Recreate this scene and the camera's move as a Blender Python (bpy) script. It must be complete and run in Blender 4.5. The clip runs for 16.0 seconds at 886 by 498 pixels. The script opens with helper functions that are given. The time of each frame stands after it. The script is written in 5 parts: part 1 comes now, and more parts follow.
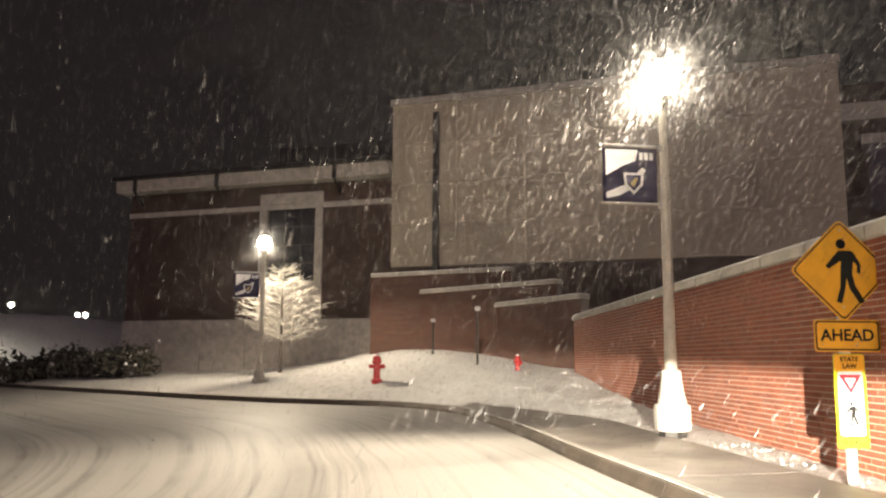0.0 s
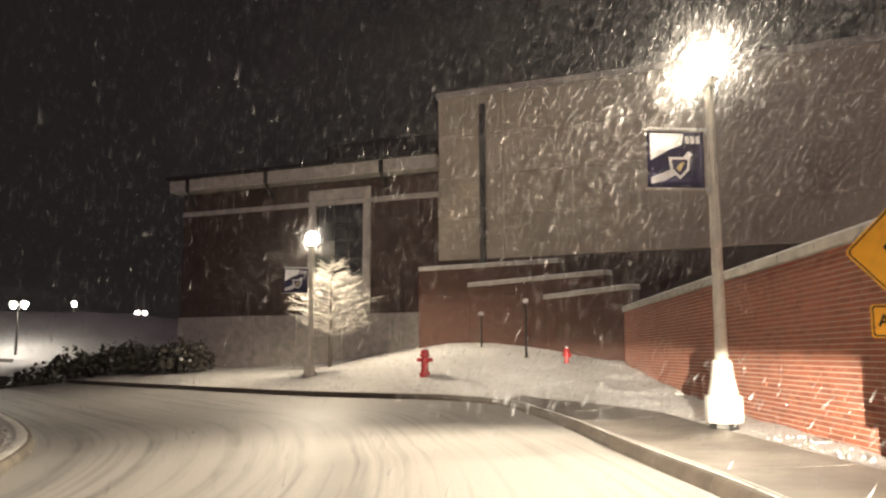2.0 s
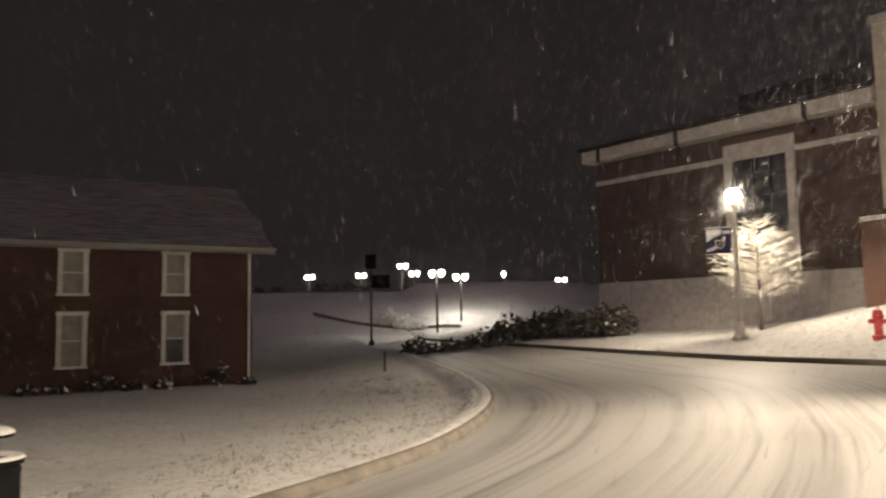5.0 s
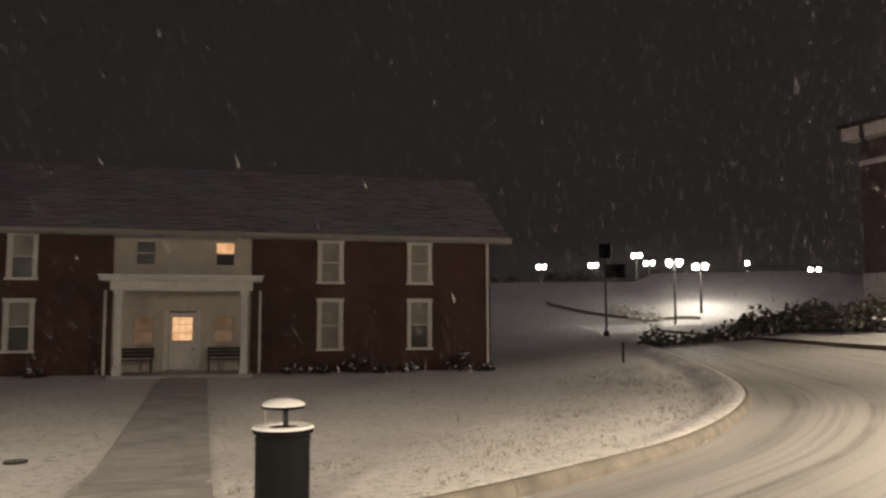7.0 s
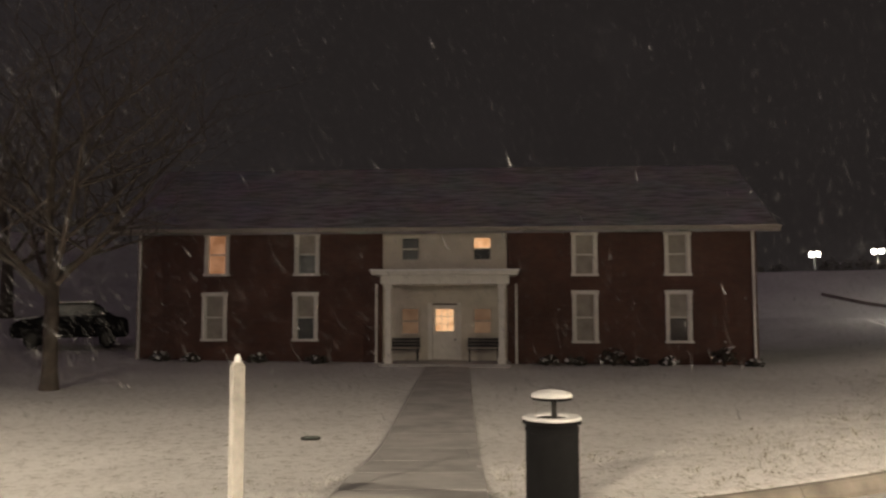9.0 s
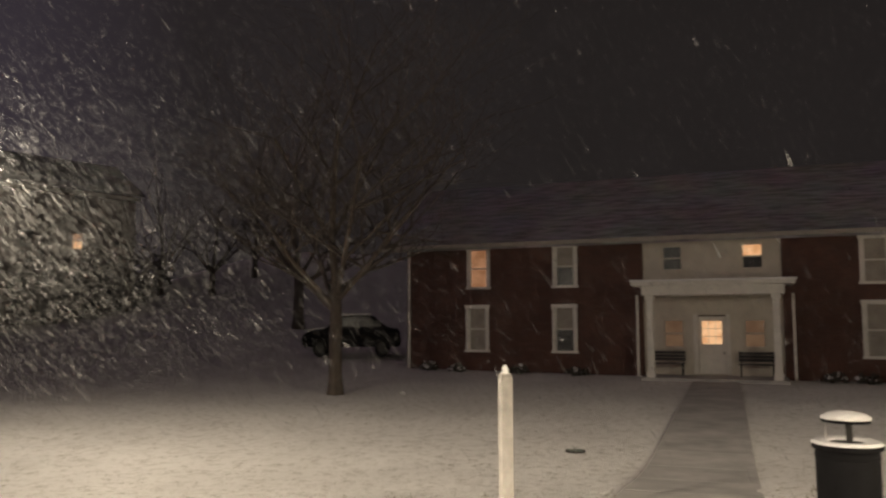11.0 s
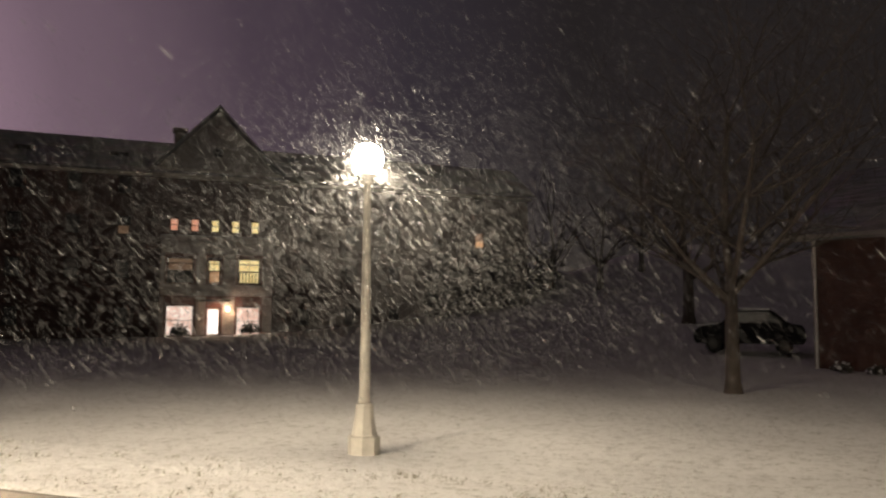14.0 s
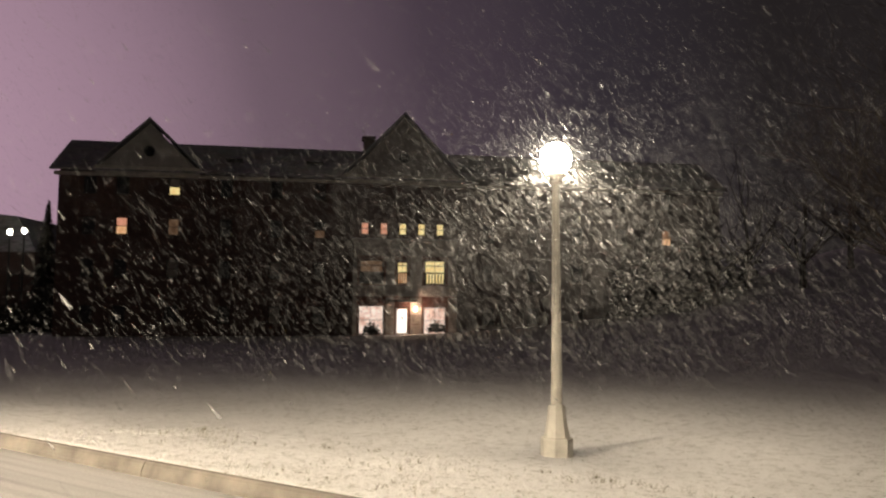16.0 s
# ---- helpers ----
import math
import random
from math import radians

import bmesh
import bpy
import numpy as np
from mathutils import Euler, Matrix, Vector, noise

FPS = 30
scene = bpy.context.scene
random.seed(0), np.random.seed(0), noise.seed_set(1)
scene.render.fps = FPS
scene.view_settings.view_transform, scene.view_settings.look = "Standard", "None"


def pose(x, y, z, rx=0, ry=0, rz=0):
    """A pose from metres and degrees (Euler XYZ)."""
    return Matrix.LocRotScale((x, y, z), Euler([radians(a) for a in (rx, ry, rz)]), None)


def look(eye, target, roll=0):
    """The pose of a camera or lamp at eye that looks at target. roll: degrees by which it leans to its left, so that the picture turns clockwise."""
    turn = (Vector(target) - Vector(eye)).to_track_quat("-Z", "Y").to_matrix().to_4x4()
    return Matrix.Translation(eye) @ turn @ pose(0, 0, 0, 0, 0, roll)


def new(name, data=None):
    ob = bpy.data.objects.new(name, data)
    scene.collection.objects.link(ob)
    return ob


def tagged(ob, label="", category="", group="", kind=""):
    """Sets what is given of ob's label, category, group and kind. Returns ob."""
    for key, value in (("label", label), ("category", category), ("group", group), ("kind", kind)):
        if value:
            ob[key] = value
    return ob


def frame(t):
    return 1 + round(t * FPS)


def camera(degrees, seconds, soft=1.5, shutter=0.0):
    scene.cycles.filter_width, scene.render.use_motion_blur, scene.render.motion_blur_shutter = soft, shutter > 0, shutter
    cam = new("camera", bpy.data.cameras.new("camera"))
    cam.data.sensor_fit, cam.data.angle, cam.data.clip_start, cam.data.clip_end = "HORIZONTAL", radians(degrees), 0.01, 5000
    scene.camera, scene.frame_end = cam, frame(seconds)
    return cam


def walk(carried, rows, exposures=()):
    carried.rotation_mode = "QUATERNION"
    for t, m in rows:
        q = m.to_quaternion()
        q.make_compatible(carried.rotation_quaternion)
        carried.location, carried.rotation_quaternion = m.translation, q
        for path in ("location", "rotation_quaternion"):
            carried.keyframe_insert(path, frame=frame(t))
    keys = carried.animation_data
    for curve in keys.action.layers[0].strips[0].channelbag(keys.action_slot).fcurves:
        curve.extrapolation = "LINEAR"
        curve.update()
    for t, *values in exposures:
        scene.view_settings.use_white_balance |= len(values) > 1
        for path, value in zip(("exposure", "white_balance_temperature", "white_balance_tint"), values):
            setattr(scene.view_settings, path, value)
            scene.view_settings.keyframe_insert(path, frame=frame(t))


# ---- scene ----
cam = camera(58.7, 16.0, soft=2.3, shutter=0.4)
# seconds, eye x y z, heading, tilt, roll
ROWS = [
    (0.0, -0.000, -0.000, 1.280, 0.00, 8.08, 0.40),
    (0.5, 0.057, 0.058, 1.264, 0.48, 8.13, 0.43),
    (1.0, 0.106, 0.108, 1.250, 0.89, 8.16, 0.54),
    (1.5, 0.139, 0.144, 1.242, 1.64, 7.89, 0.23),
    (2.0, 0.148, 0.159, 1.242, 3.75, 7.67, -0.05),
    (2.5, 0.126, 0.147, 1.252, 8.05, 7.71, -0.68),
    (3.0, 0.079, 0.116, 1.268, 13.44, 7.46, -0.83),
    (3.5, 0.015, 0.077, 1.284, 18.07, 7.12, -0.75),
    (4.0, -0.059, 0.038, 1.296, 22.69, 6.61, -0.54),
    (4.5, -0.136, 0.007, 1.299, 27.78, 5.85, -0.60),
    (5.0, -0.210, -0.019, 1.295, 32.93, 5.23, -0.94),
    (7.5, -0.413, -0.223, 1.276, 53.83, 4.40, 0.13),
    (8.0, -0.419, -0.263, 1.279, 58.48, 4.05, 0.04),
    (10.5, -0.433, -0.336, 1.292, 81.42, 4.88, -0.13),
    (11.0, -0.454, -0.351, 1.289, 86.18, 4.99, -0.22),
    (11.5, -0.474, -0.368, 1.286, 90.88, 5.09, -0.19),
    (12.0, -0.488, -0.386, 1.282, 95.66, 5.11, 0.08),
    (12.5, -0.491, -0.404, 1.279, 100.28, 4.88, 0.07),
    (13.0, -0.485, -0.423, 1.277, 104.38, 4.82, 0.09),
    (13.5, -0.474, -0.444, 1.276, 109.10, 4.92, 0.03),
    (14.0, -0.461, -0.468, 1.277, 113.72, 4.54, 0.34),
    (14.5, -0.449, -0.496, 1.278, 117.59, 4.43, 0.83),
    (15.0, -0.438, -0.528, 1.281, 121.75, 4.42, 0.75),
    (15.5, -0.428, -0.561, 1.285, 125.42, 4.37, 0.44),
    (16.0, -0.419, -0.595, 1.289, 126.86, 4.44, 0.39),
]
walk(cam, [(t, pose(x, y, z, 90 + tilt, 0, head) @ pose(0, 0, 0, 0, 0, roll)) for t, x, y, z, head, tilt, roll in ROWS],
     exposures=((0.0, 0.0), (3.0, 0.02), (5.0, 0.18), (8.0, 0.30), (10.5, 0.20), (12.0, 0.18), (14.0, 0.04), (16.0, 0.0)))

# ---- night sky ----
world = bpy.data.worlds.new("night_sky")
scene.world = world
world.use_nodes = True
wn, wl = world.node_tree.nodes, world.node_tree.links
wn.clear()
w_out, w_bg = wn.new("ShaderNodeOutputWorld"), wn.new("ShaderNodeBackground")
w_tc, w_dot = wn.new("ShaderNodeTexCoord"), wn.new("ShaderNodeVectorMath")
w_dot.operation = "DOT_PRODUCT"
GLOW = Vector((-math.sin(radians(168)), math.cos(radians(168)), 0.12)).normalized()
w_dot.inputs[1].default_value = GLOW
w_ramp = wn.new("ShaderNodeValToRGB")
els = w_ramp.color_ramp.elements
els[0].position, els[0].color = 0.0, (0.0140, 0.0116, 0.0110, 1)
els[1].position, els[1].color = 1.0, (0.44, 0.28, 0.36, 1)
for pos_, col_ in ((0.45, (0.0165, 0.0135, 0.0138, 1)), (0.62, (0.030, 0.0240, 0.0305, 1)), (0.76, (0.062, 0.043, 0.058, 1)), (0.88, (0.155, 0.103, 0.132, 1))):
    e_ = els.new(pos_)
    e_.color = col_
w_bg.inputs["Strength"].default_value = 1.0
wl.new(w_tc.outputs["Generated"], w_dot.inputs[0])
wl.new(w_dot.outputs["Value"], w_ramp.inputs["Fac"])
wl.new(w_ramp.outputs["Color"], w_bg.inputs["Color"])
wl.new(w_bg.outputs["Background"], w_out.inputs["Surface"])

WARM = (1.0, 0.83, 0.61)


def point_lamp(name, at, watts, radius=0.2, color=WARM):
    data = bpy.data.lights.new(name, "POINT")
    data.energy, data.shadow_soft_size, data.color = watts, radius, color
    ob = new(name, data)
    ob.location = at
    return ob


# low beam of a car that stands behind the walker, with its level upper limit
def head_beam(at, target, watts, width):
    data = bpy.data.lights.new("headlight_beam", "SPOT")
    data.energy, data.spot_size, data.spot_blend, data.shadow_soft_size, data.color = watts, radians(width), 0.9, 0.004, (1.0, 0.88, 0.70)
    ob = new("headlight_beam", data)
    ob.matrix_world = look(at, target)
    return ob


# ---- materials ----
def node_mat(name):
    m = bpy.data.materials.new(name)
    m.use_nodes = True
    nt = m.node_tree
    return m, nt.nodes, nt.links, nt.nodes["Principled BSDF"]


def noise_node(nodes, links, scale, detail=4.0, rough=0.6, coord="Object", stretch=None):
    tc, tex = nodes.new("ShaderNodeTexCoord"), nodes.new("ShaderNodeTexNoise")
    tex.inputs["Scale"].default_value, tex.inputs["Detail"].default_value, tex.inputs["Roughness"].default_value = scale, detail, rough
    if stretch:
        mp = nodes.new("ShaderNodeMapping")
        mp.inputs["Scale"].default_value = stretch
        links.new(tc.outputs[coord], mp.inputs["Vector"])
        links.new(mp.outputs["Vector"], tex.inputs["Vector"])
    else:
        links.new(tc.outputs[coord], tex.inputs["Vector"])
    return tex


def ramp_node(nodes, links, source, stops):
    r = nodes.new("ShaderNodeValToRGB")
    el = r.color_ramp.elements
    el[0].position, el[0].color = stops[0][0], (*stops[0][1], 1)
    el[1].position, el[1].color = stops[-1][0], (*stops[-1][1], 1)
    for p, c in stops[1:-1]:
        e = el.new(p)
        e.color = (*c, 1)
    links.new(source, r.inputs["Fac"])
    return r


def mix_node(nodes, links, fac, a, b, kind="MIX"):
    m = nodes.new("ShaderNodeMix")
    m.data_type, m.blend_type = "RGBA", kind
    for sock, val in ((m.inputs[0], fac), (m.inputs[6], a), (m.inputs[7], b)):
        if isinstance(val, (int, float)):
            sock.default_value = val
        elif isinstance(val, tuple):
            sock.default_value = (*val, 1)
        else:
            links.new(val, sock)
    return m.outputs[2]


def bump_to(nodes, links, bsdf, height, strength, dist):
    b = nodes.new("ShaderNodeBump")
    b.inputs["Strength"].default_value, b.inputs["Distance"].default_value = strength, dist
    links.new(height, b.inputs["Height"])
    links.new(b.outputs["Normal"], bsdf.inputs["Normal"])
    return b


def surface(name, color, rough=0.6, metal=0.0, vary=0.25, scale=6.0, grain=60.0, bump=0.15, dist=0.004):
    """A painted, cast or stone surface: large stains and fine grain over one colour."""
    m, n, l, b = node_mat(name)
    big, fine = noise_node(n, l, scale), noise_node(n, l, grain, 3.0)
    dark = tuple(c * (1 - vary) for c in color)
    light = tuple(min(1, c * (1 + vary * 0.5)) for c in color)
    r = ramp_node(n, l, big.outputs["Fac"], [(0.3, dark), (0.7, light)])
    col = mix_node(n, l, 0.25, r.outputs["Color"], fine.outputs["Color"], "OVERLAY")
    l.new(mix_node(n, l, 0.55, col, r.outputs["Color"]), b.inputs["Base Color"])
    b.inputs["Roughness"].default_value, b.inputs["Metallic"].default_value = rough, metal
    if bump:
        bump_to(n, l, b, fine.outputs["Fac"], bump, dist)
    return m


def glowing(name, color, strength):
    m, n, l, b = node_mat(name)
    b.inputs["Base Color"].default_value = (*[min(0.8, c) for c in color], 1)
    b.inputs["Emission Color"].default_value = (*color, 1)
    b.inputs["Emission Strength"].default_value = strength
    return m


def lit_room(name, top, low, strength):
    """A lit window seen from the dark: a lighter blind above, a dimmer room below, uneven."""
    m, n, l, b = node_mat(name)
    tex = noise_node(n, l, 2.2, 3.0)
    r = ramp_node(n, l, tex.outputs["Fac"], [(0.35, low), (0.62, top)])
    b.inputs["Base Color"].default_value = (0.2, 0.15, 0.1, 1)
    l.new(r.outputs["Color"], b.inputs["Emission Color"])
    b.inputs["Emission Strength"].default_value = strength
    return m


def make_snow_lawn():
    m, n, l, b = node_mat("snow_on_grass")
    big, mid, fine = noise_node(n, l, 0.35, 5.0), noise_node(n, l, 5.5, 6.0, 0.7), noise_node(n, l, 26.0, 5.0, 0.75)
    cover = ramp_node(n, l, big.outputs["Fac"], [(0.30, (0.72, 0.71, 0.70)), (0.7, (0.86, 0.85, 0.84))])
    bare = ramp_node(n, l, mid.outputs["Fac"], [(0.36, (1, 1, 1)), (0.52, (0, 0, 0))])
    bits = ramp_node(n, l, fine.outputs["Fac"], [(0.40, (1, 1, 1)), (0.55, (0, 0, 0))])
    both = mix_node(n, l, 1.0, bare.outputs["Color"], bits.outputs["Color"], "MULTIPLY")
    tufts = mix_node(n, l, both, cover.outputs["Color"], (0.17, 0.15, 0.09))
    specks = mix_node(n, l, 0.32, tufts, ramp_node(n, l, fine.outputs["Fac"], [(0.32, (0.25, 0.23, 0.17)), (0.52, (1, 1, 1))]).outputs["Color"], "MULTIPLY")
    l.new(specks, b.inputs["Base Color"])
    b.inputs["Roughness"].default_value = 0.85
    add = n.new("ShaderNodeMath")
    add.operation = "MULTIPLY_ADD"
    add.inputs[1].default_value = 0.5
    l.new(fine.outputs["Fac"], add.inputs[0])
    l.new(mid.outputs["Fac"], add.inputs[2])
    bump_to(n, l, b, add.outputs["Value"], 0.9, 0.09)
    return m


def make_road():
    """Thin snow on asphalt, with tyre tracks that follow the road (UV: metres across, metres along)."""
    m, n, l, b = node_mat("snowy_asphalt")
    uv = n.new("ShaderNodeUVMap")
    uv.uv_map = "road"

    def stretched(sx, sy, scale, detail=3.0):
        mp, t = n.new("ShaderNodeMapping"), n.new("ShaderNodeTexNoise")
        mp.inputs["Scale"].default_value = (sx, sy, 1)
        t.inputs["Scale"].default_value, t.inputs["Detail"].default_value = scale, detail
        l.new(uv.outputs["UV"], mp.inputs["Vector"])
        l.new(mp.outputs["Vector"], t.inputs["Vector"])
        return t.outputs["Fac"]

    wide, thin = stretched(1.0, 0.02, 1.5), stretched(1.0, 0.012, 7.0)
    patch, grit = stretched(1.0, 0.6, 0.5), stretched(1, 1, 40, 4)
    tread = stretched(1, 6, 9, 2)
    w = ramp_node(n, l, wide, [(0.36, (1, 1, 1)), (0.52, (0, 0, 0))])
    t_ = ramp_node(n, l, thin, [(0.36, (1, 1, 1)), (0.50, (0.0, 0.0, 0.0))])
    tracks = mix_node(n, l, 0.5, w.outputs["Color"], t_.outputs["Color"])
    tr2 = mix_node(n, l, 0.5, tracks, ramp_node(n, l, tread, [(0.3, (0.2, 0.2, 0.2)), (0.7, (1, 1, 1))]).outputs["Color"], "MULTIPLY")
    keep = mix_node(n, l, 1.0, tr2, ramp_node(n, l, patch, [(0.3, (0.25, 0.25, 0.25)), (0.65, (1, 1, 1))]).outputs["Color"], "MULTIPLY")
    snow = ramp_node(n, l, grit, [(0.25, (0.28, 0.272, 0.262)), (0.65, (0.46, 0.45, 0.437))])
    col = mix_node(n, l, keep, snow.outputs["Color"], (0.10, 0.093, 0.085))
    l.new(col, b.inputs["Base Color"])
    b.inputs["Roughness"].default_value = 0.6
    bump_to(n, l, b, keep, -0.35, 0.02)
    return m


def make_brick(name, c1, c2, mortar, bw=0.203, bh=0.0677):
    """Brickwork at true size for walls that stay far off (object x along the wall, z up)."""
    m, n, l, b = node_mat(name)
    tc, mp, br = n.new("ShaderNodeTexCoord"), n.new("ShaderNodeMapping"), n.new("ShaderNodeTexBrick")
    mp.inputs["Rotation"].default_value = (radians(90), 0, 0)
    l.new(tc.outputs["Object"], mp.inputs["Vector"])
    l.new(mp.outputs["Vector"], br.inputs["Vector"])
    br.inputs["Scale"].default_value, br.inputs["Brick Width"].default_value, br.inputs["Row Height"].default_value = 1.0, bw, bh
    br.inputs["Mortar Size"].default_value = 0.006
    br.inputs["Color1"].default_value, br.inputs["Color2"].default_value, br.inputs["Mortar"].default_value = (*c1, 1), (*c2, 1), (*mortar, 1)
    big = noise_node(n, l, 0.6, 5.0)
    stain = ramp_node(n, l, big.outputs["Fac"], [(0.3, (0.62, 0.62, 0.62)), (0.7, (1, 1, 1))])
    l.new(mix_node(n, l, 1.0, br.outputs["Color"], stain.outputs["Color"], "MULTIPLY"), b.inputs["Base Color"])
    b.inputs["Roughness"].default_value = 0.85
    bump_to(n, l, b, br.outputs["Fac"], -0.5, 0.006)
    return m


def make_piece_brick(name="red_brick", k=1.0):
    m, n, l, b = node_mat(name)
    info, geo = n.new("ShaderNodeObjectInfo"), n.new("ShaderNodeNewGeometry")
    s = n.new("ShaderNodeMath")
    l.new(info.outputs["Random"], s.inputs[0])
    l.new(geo.outputs["Random Per Island"], s.inputs[1])
    fr = n.new("ShaderNodeMath")
    fr.operation = "FRACT"
    l.new(s.outputs["Value"], fr.inputs[0])
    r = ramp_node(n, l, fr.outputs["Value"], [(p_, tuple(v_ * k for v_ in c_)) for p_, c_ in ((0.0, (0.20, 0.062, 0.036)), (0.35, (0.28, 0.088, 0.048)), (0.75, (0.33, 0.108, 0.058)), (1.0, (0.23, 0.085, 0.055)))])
    fine = noise_node(n, l, 45.0, 5.0, 0.7)
    l.new(mix_node(n, l, 0.4, r.outputs["Color"], fine.outputs["Color"], "SOFT_LIGHT"), b.inputs["Base Color"])
    b.inputs["Roughness"].default_value = 0.85
    bump_to(n, l, b, fine.outputs["Fac"], 0.5, 0.004)
    return m


def make_snow_roof():
    m, n, l, b = node_mat("snow_dusted_shingles")
    rows_ = noise_node(n, l, 1.0, 3.0, 0.5, "Object", (1.2, 8.0, 8.0))
    big = noise_node(n, l, 0.5, 5.0)
    r = ramp_node(n, l, rows_.outputs["Fac"], [(0.35, (0.15, 0.145, 0.15)), (0.6, (0.32, 0.31, 0.32))])
    l.new(mix_node(n, l, 0.35, r.outputs["Color"], big.outputs["Color"], "OVERLAY"), b.inputs["Base Color"])
    b.inputs["Roughness"].default_value = 0.8
    bump_to(n, l, b, rows_.outputs["Fac"], 0.4, 0.02)
    return m


M_LAWN, M_ROAD = make_snow_lawn(), make_road()
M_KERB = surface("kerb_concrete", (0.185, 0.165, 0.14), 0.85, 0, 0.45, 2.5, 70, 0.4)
# darkened kerb concrete: the east kerb's shade is put into its colour
M_KERBSHADE = surface("shaded_kerb_concrete", (0.085, 0.066, 0.050), 0.7, 0, 0.45, 2.5, 70, 0.4)
M_WALK = surface("wet_sidewalk_concrete", (0.27, 0.25, 0.23), 0.55, 0, 0.4, 1.2, 60, 0.3)
M_WALKSNOW = surface("snow_dusted_concrete", (0.42, 0.41, 0.40), 0.75, 0, 0.3, 1.5, 50, 0.3)
M_SNOW = surface("fresh_snow", (0.82, 0.82, 0.82), 0.8, 0, 0.08, 4, 40, 0.5, 0.01)
M_BRICK = make_piece_brick()
# road-wall brick and mortar darkened for the terraces, in place of weaker light
M_BRICKDIMMED = make_piece_brick("dimmed_terrace_brick", 0.26)
M_MORTARDIMMED = surface("dimmed_terrace_mortar", (0.16, 0.13, 0.11), 0.9, 0, 0.2, 3, 80, 0.4)
M_MORTAR = surface("pale_mortar", (0.56, 0.44, 0.36), 0.9, 0, 0.2, 3, 80, 0.4)
M_CAP = surface("limestone_cap", (0.50, 0.47, 0.42), 0.8, 0, 0.3, 3, 60, 0.3)
M_STONE = surface("tan_stone_panels", (0.50, 0.44, 0.34), 0.85, 0, 0.25, 0.5, 14, 0.5, 0.01)
M_HALLBRICK = make_brick("dark_red_brickwork", (0.066, 0.036, 0.028), (0.090, 0.046, 0.034), (0.11, 0.095, 0.082))
M_HOUSEBRICK = make_brick("house_brickwork", (0.086, 0.034, 0.024), (0.116, 0.046, 0.031), (0.12, 0.09, 0.07))
M_DARKBRICK = make_brick("residence_brickwork", (0.10, 0.055, 0.045), (0.14, 0.07, 0.055), (0.13, 0.11, 0.10))
M_ROOF = make_snow_roof()
M_WHITE = surface("white_paint", (0.76, 0.74, 0.69), 0.5, 0, 0.12, 3, 40, 0.08)
M_POSTWHITE = surface("weathered_white_post_paint", (0.52, 0.50, 0.46), 0.7, 0, 0.35, 7, 60, 0.3)
M_CREAM = surface("cream_siding", (0.62, 0.58, 0.50), 0.6, 0, 0.12, 2, 30, 0.1)
M_POLE = surface("pale_grey_lamp_concrete", (0.60, 0.57, 0.50), 0.6, 0, 0.2, 5, 120, 0.2)
M_BLACK = surface("black_enamel", (0.008, 0.008, 0.009), 0.8, 0.0, 0.3, 8, 90, 0.1)
M_BLACK.node_tree.nodes["Principled BSDF"].inputs["Specular IOR Level"].default_value = 0.15
M_DARK = surface("dark_weathered_metal", (0.05, 0.048, 0.045), 0.5, 0.6, 0.3, 6, 90, 0.1)
M_GALV = surface("galvanised_steel", (0.55, 0.54, 0.52), 0.4, 0.7, 0.2, 8, 90, 0.1)
M_RED = surface("red_hydrant_paint", (0.42, 0.020, 0.022), 0.45, 0, 0.3, 9, 80, 0.15)
M_YELLOW = surface("amber_sign_sheeting", (0.75, 0.38, 0.02), 0.45, 0, 0.12, 6, 200, 0.03)
M_LIME = surface("lime_sign_sheeting", (0.46, 0.46, 0.006), 0.45, 0, 0.1, 6, 200, 0.03)
M_SIGNWHITE = surface("white_sign_sheeting", (0.50, 0.50, 0.50), 0.45, 0, 0.06, 6, 200, 0.03)
M_SIGNRED = surface("red_sign_ink", (0.26, 0.006, 0.018), 0.45, 0, 0.1, 6, 200, 0.0)
M_INK = surface("black_sign_ink", (0.004, 0.004, 0.004), 0.9, 0, 0.1, 6, 200, 0.0)
M_BANNER = surface("navy_banner_cloth", (0.030, 0.026, 0.075), 0.8, 0, 0.3, 5, 160, 0.2)
M_BANNERWHITE = surface("white_banner_print", (0.75, 0.75, 0.78), 0.8, 0, 0.1, 5, 160, 0.1)
M_BANNERGOLD = surface("gold_banner_print", (0.55, 0.42, 0.20), 0.8, 0, 0.1, 5, 160, 0.1)
M_BARK = surface("dark_bark", (0.085, 0.068, 0.055), 0.9, 0, 0.4, 6, 40, 0.8, 0.02)
M_TWIG = surface("snowy_twig", (0.56, 0.54, 0.49), 0.85, 0, 0.3, 9, 60, 0.3)
M_HEDGE = surface("dark_hedge_leaf", (0.058, 0.054, 0.042), 0.8, 0, 0.5, 3, 30, 0.4)
M_FLAKE = surface("snowflake", (0.85, 0.85, 0.86), 0.9, 0, 0.02, 1, 2, 0)
fn, fl = M_FLAKE.node_tree.nodes, M_FLAKE.node_tree.links
# most flakes are blurred thin by their fall, a few stay crisp
fl.new(ramp_node(fn, fl, fn.new("ShaderNodeNewGeometry").outputs["Random Per Island"], [(0.0, (0.013,) * 3), (0.80, (0.027,) * 3), (0.96, (0.055,) * 3), (1.0, (0.25,) * 3)]).outputs["Color"], fn["Principled BSDF"].inputs["Alpha"])
M_GLOBE = glowing("glowing_lamp_globe", (1.0, 0.90, 0.72), 60.0)
M_FARLAMP = glowing("glowing_far_lamp", (1.0, 0.93, 0.80), 16.0)
M_DIMWIN = surface("dark_window_glass", (0.030, 0.030, 0.033), 0.25, 0, 0.3, 1.2, 3, 0)
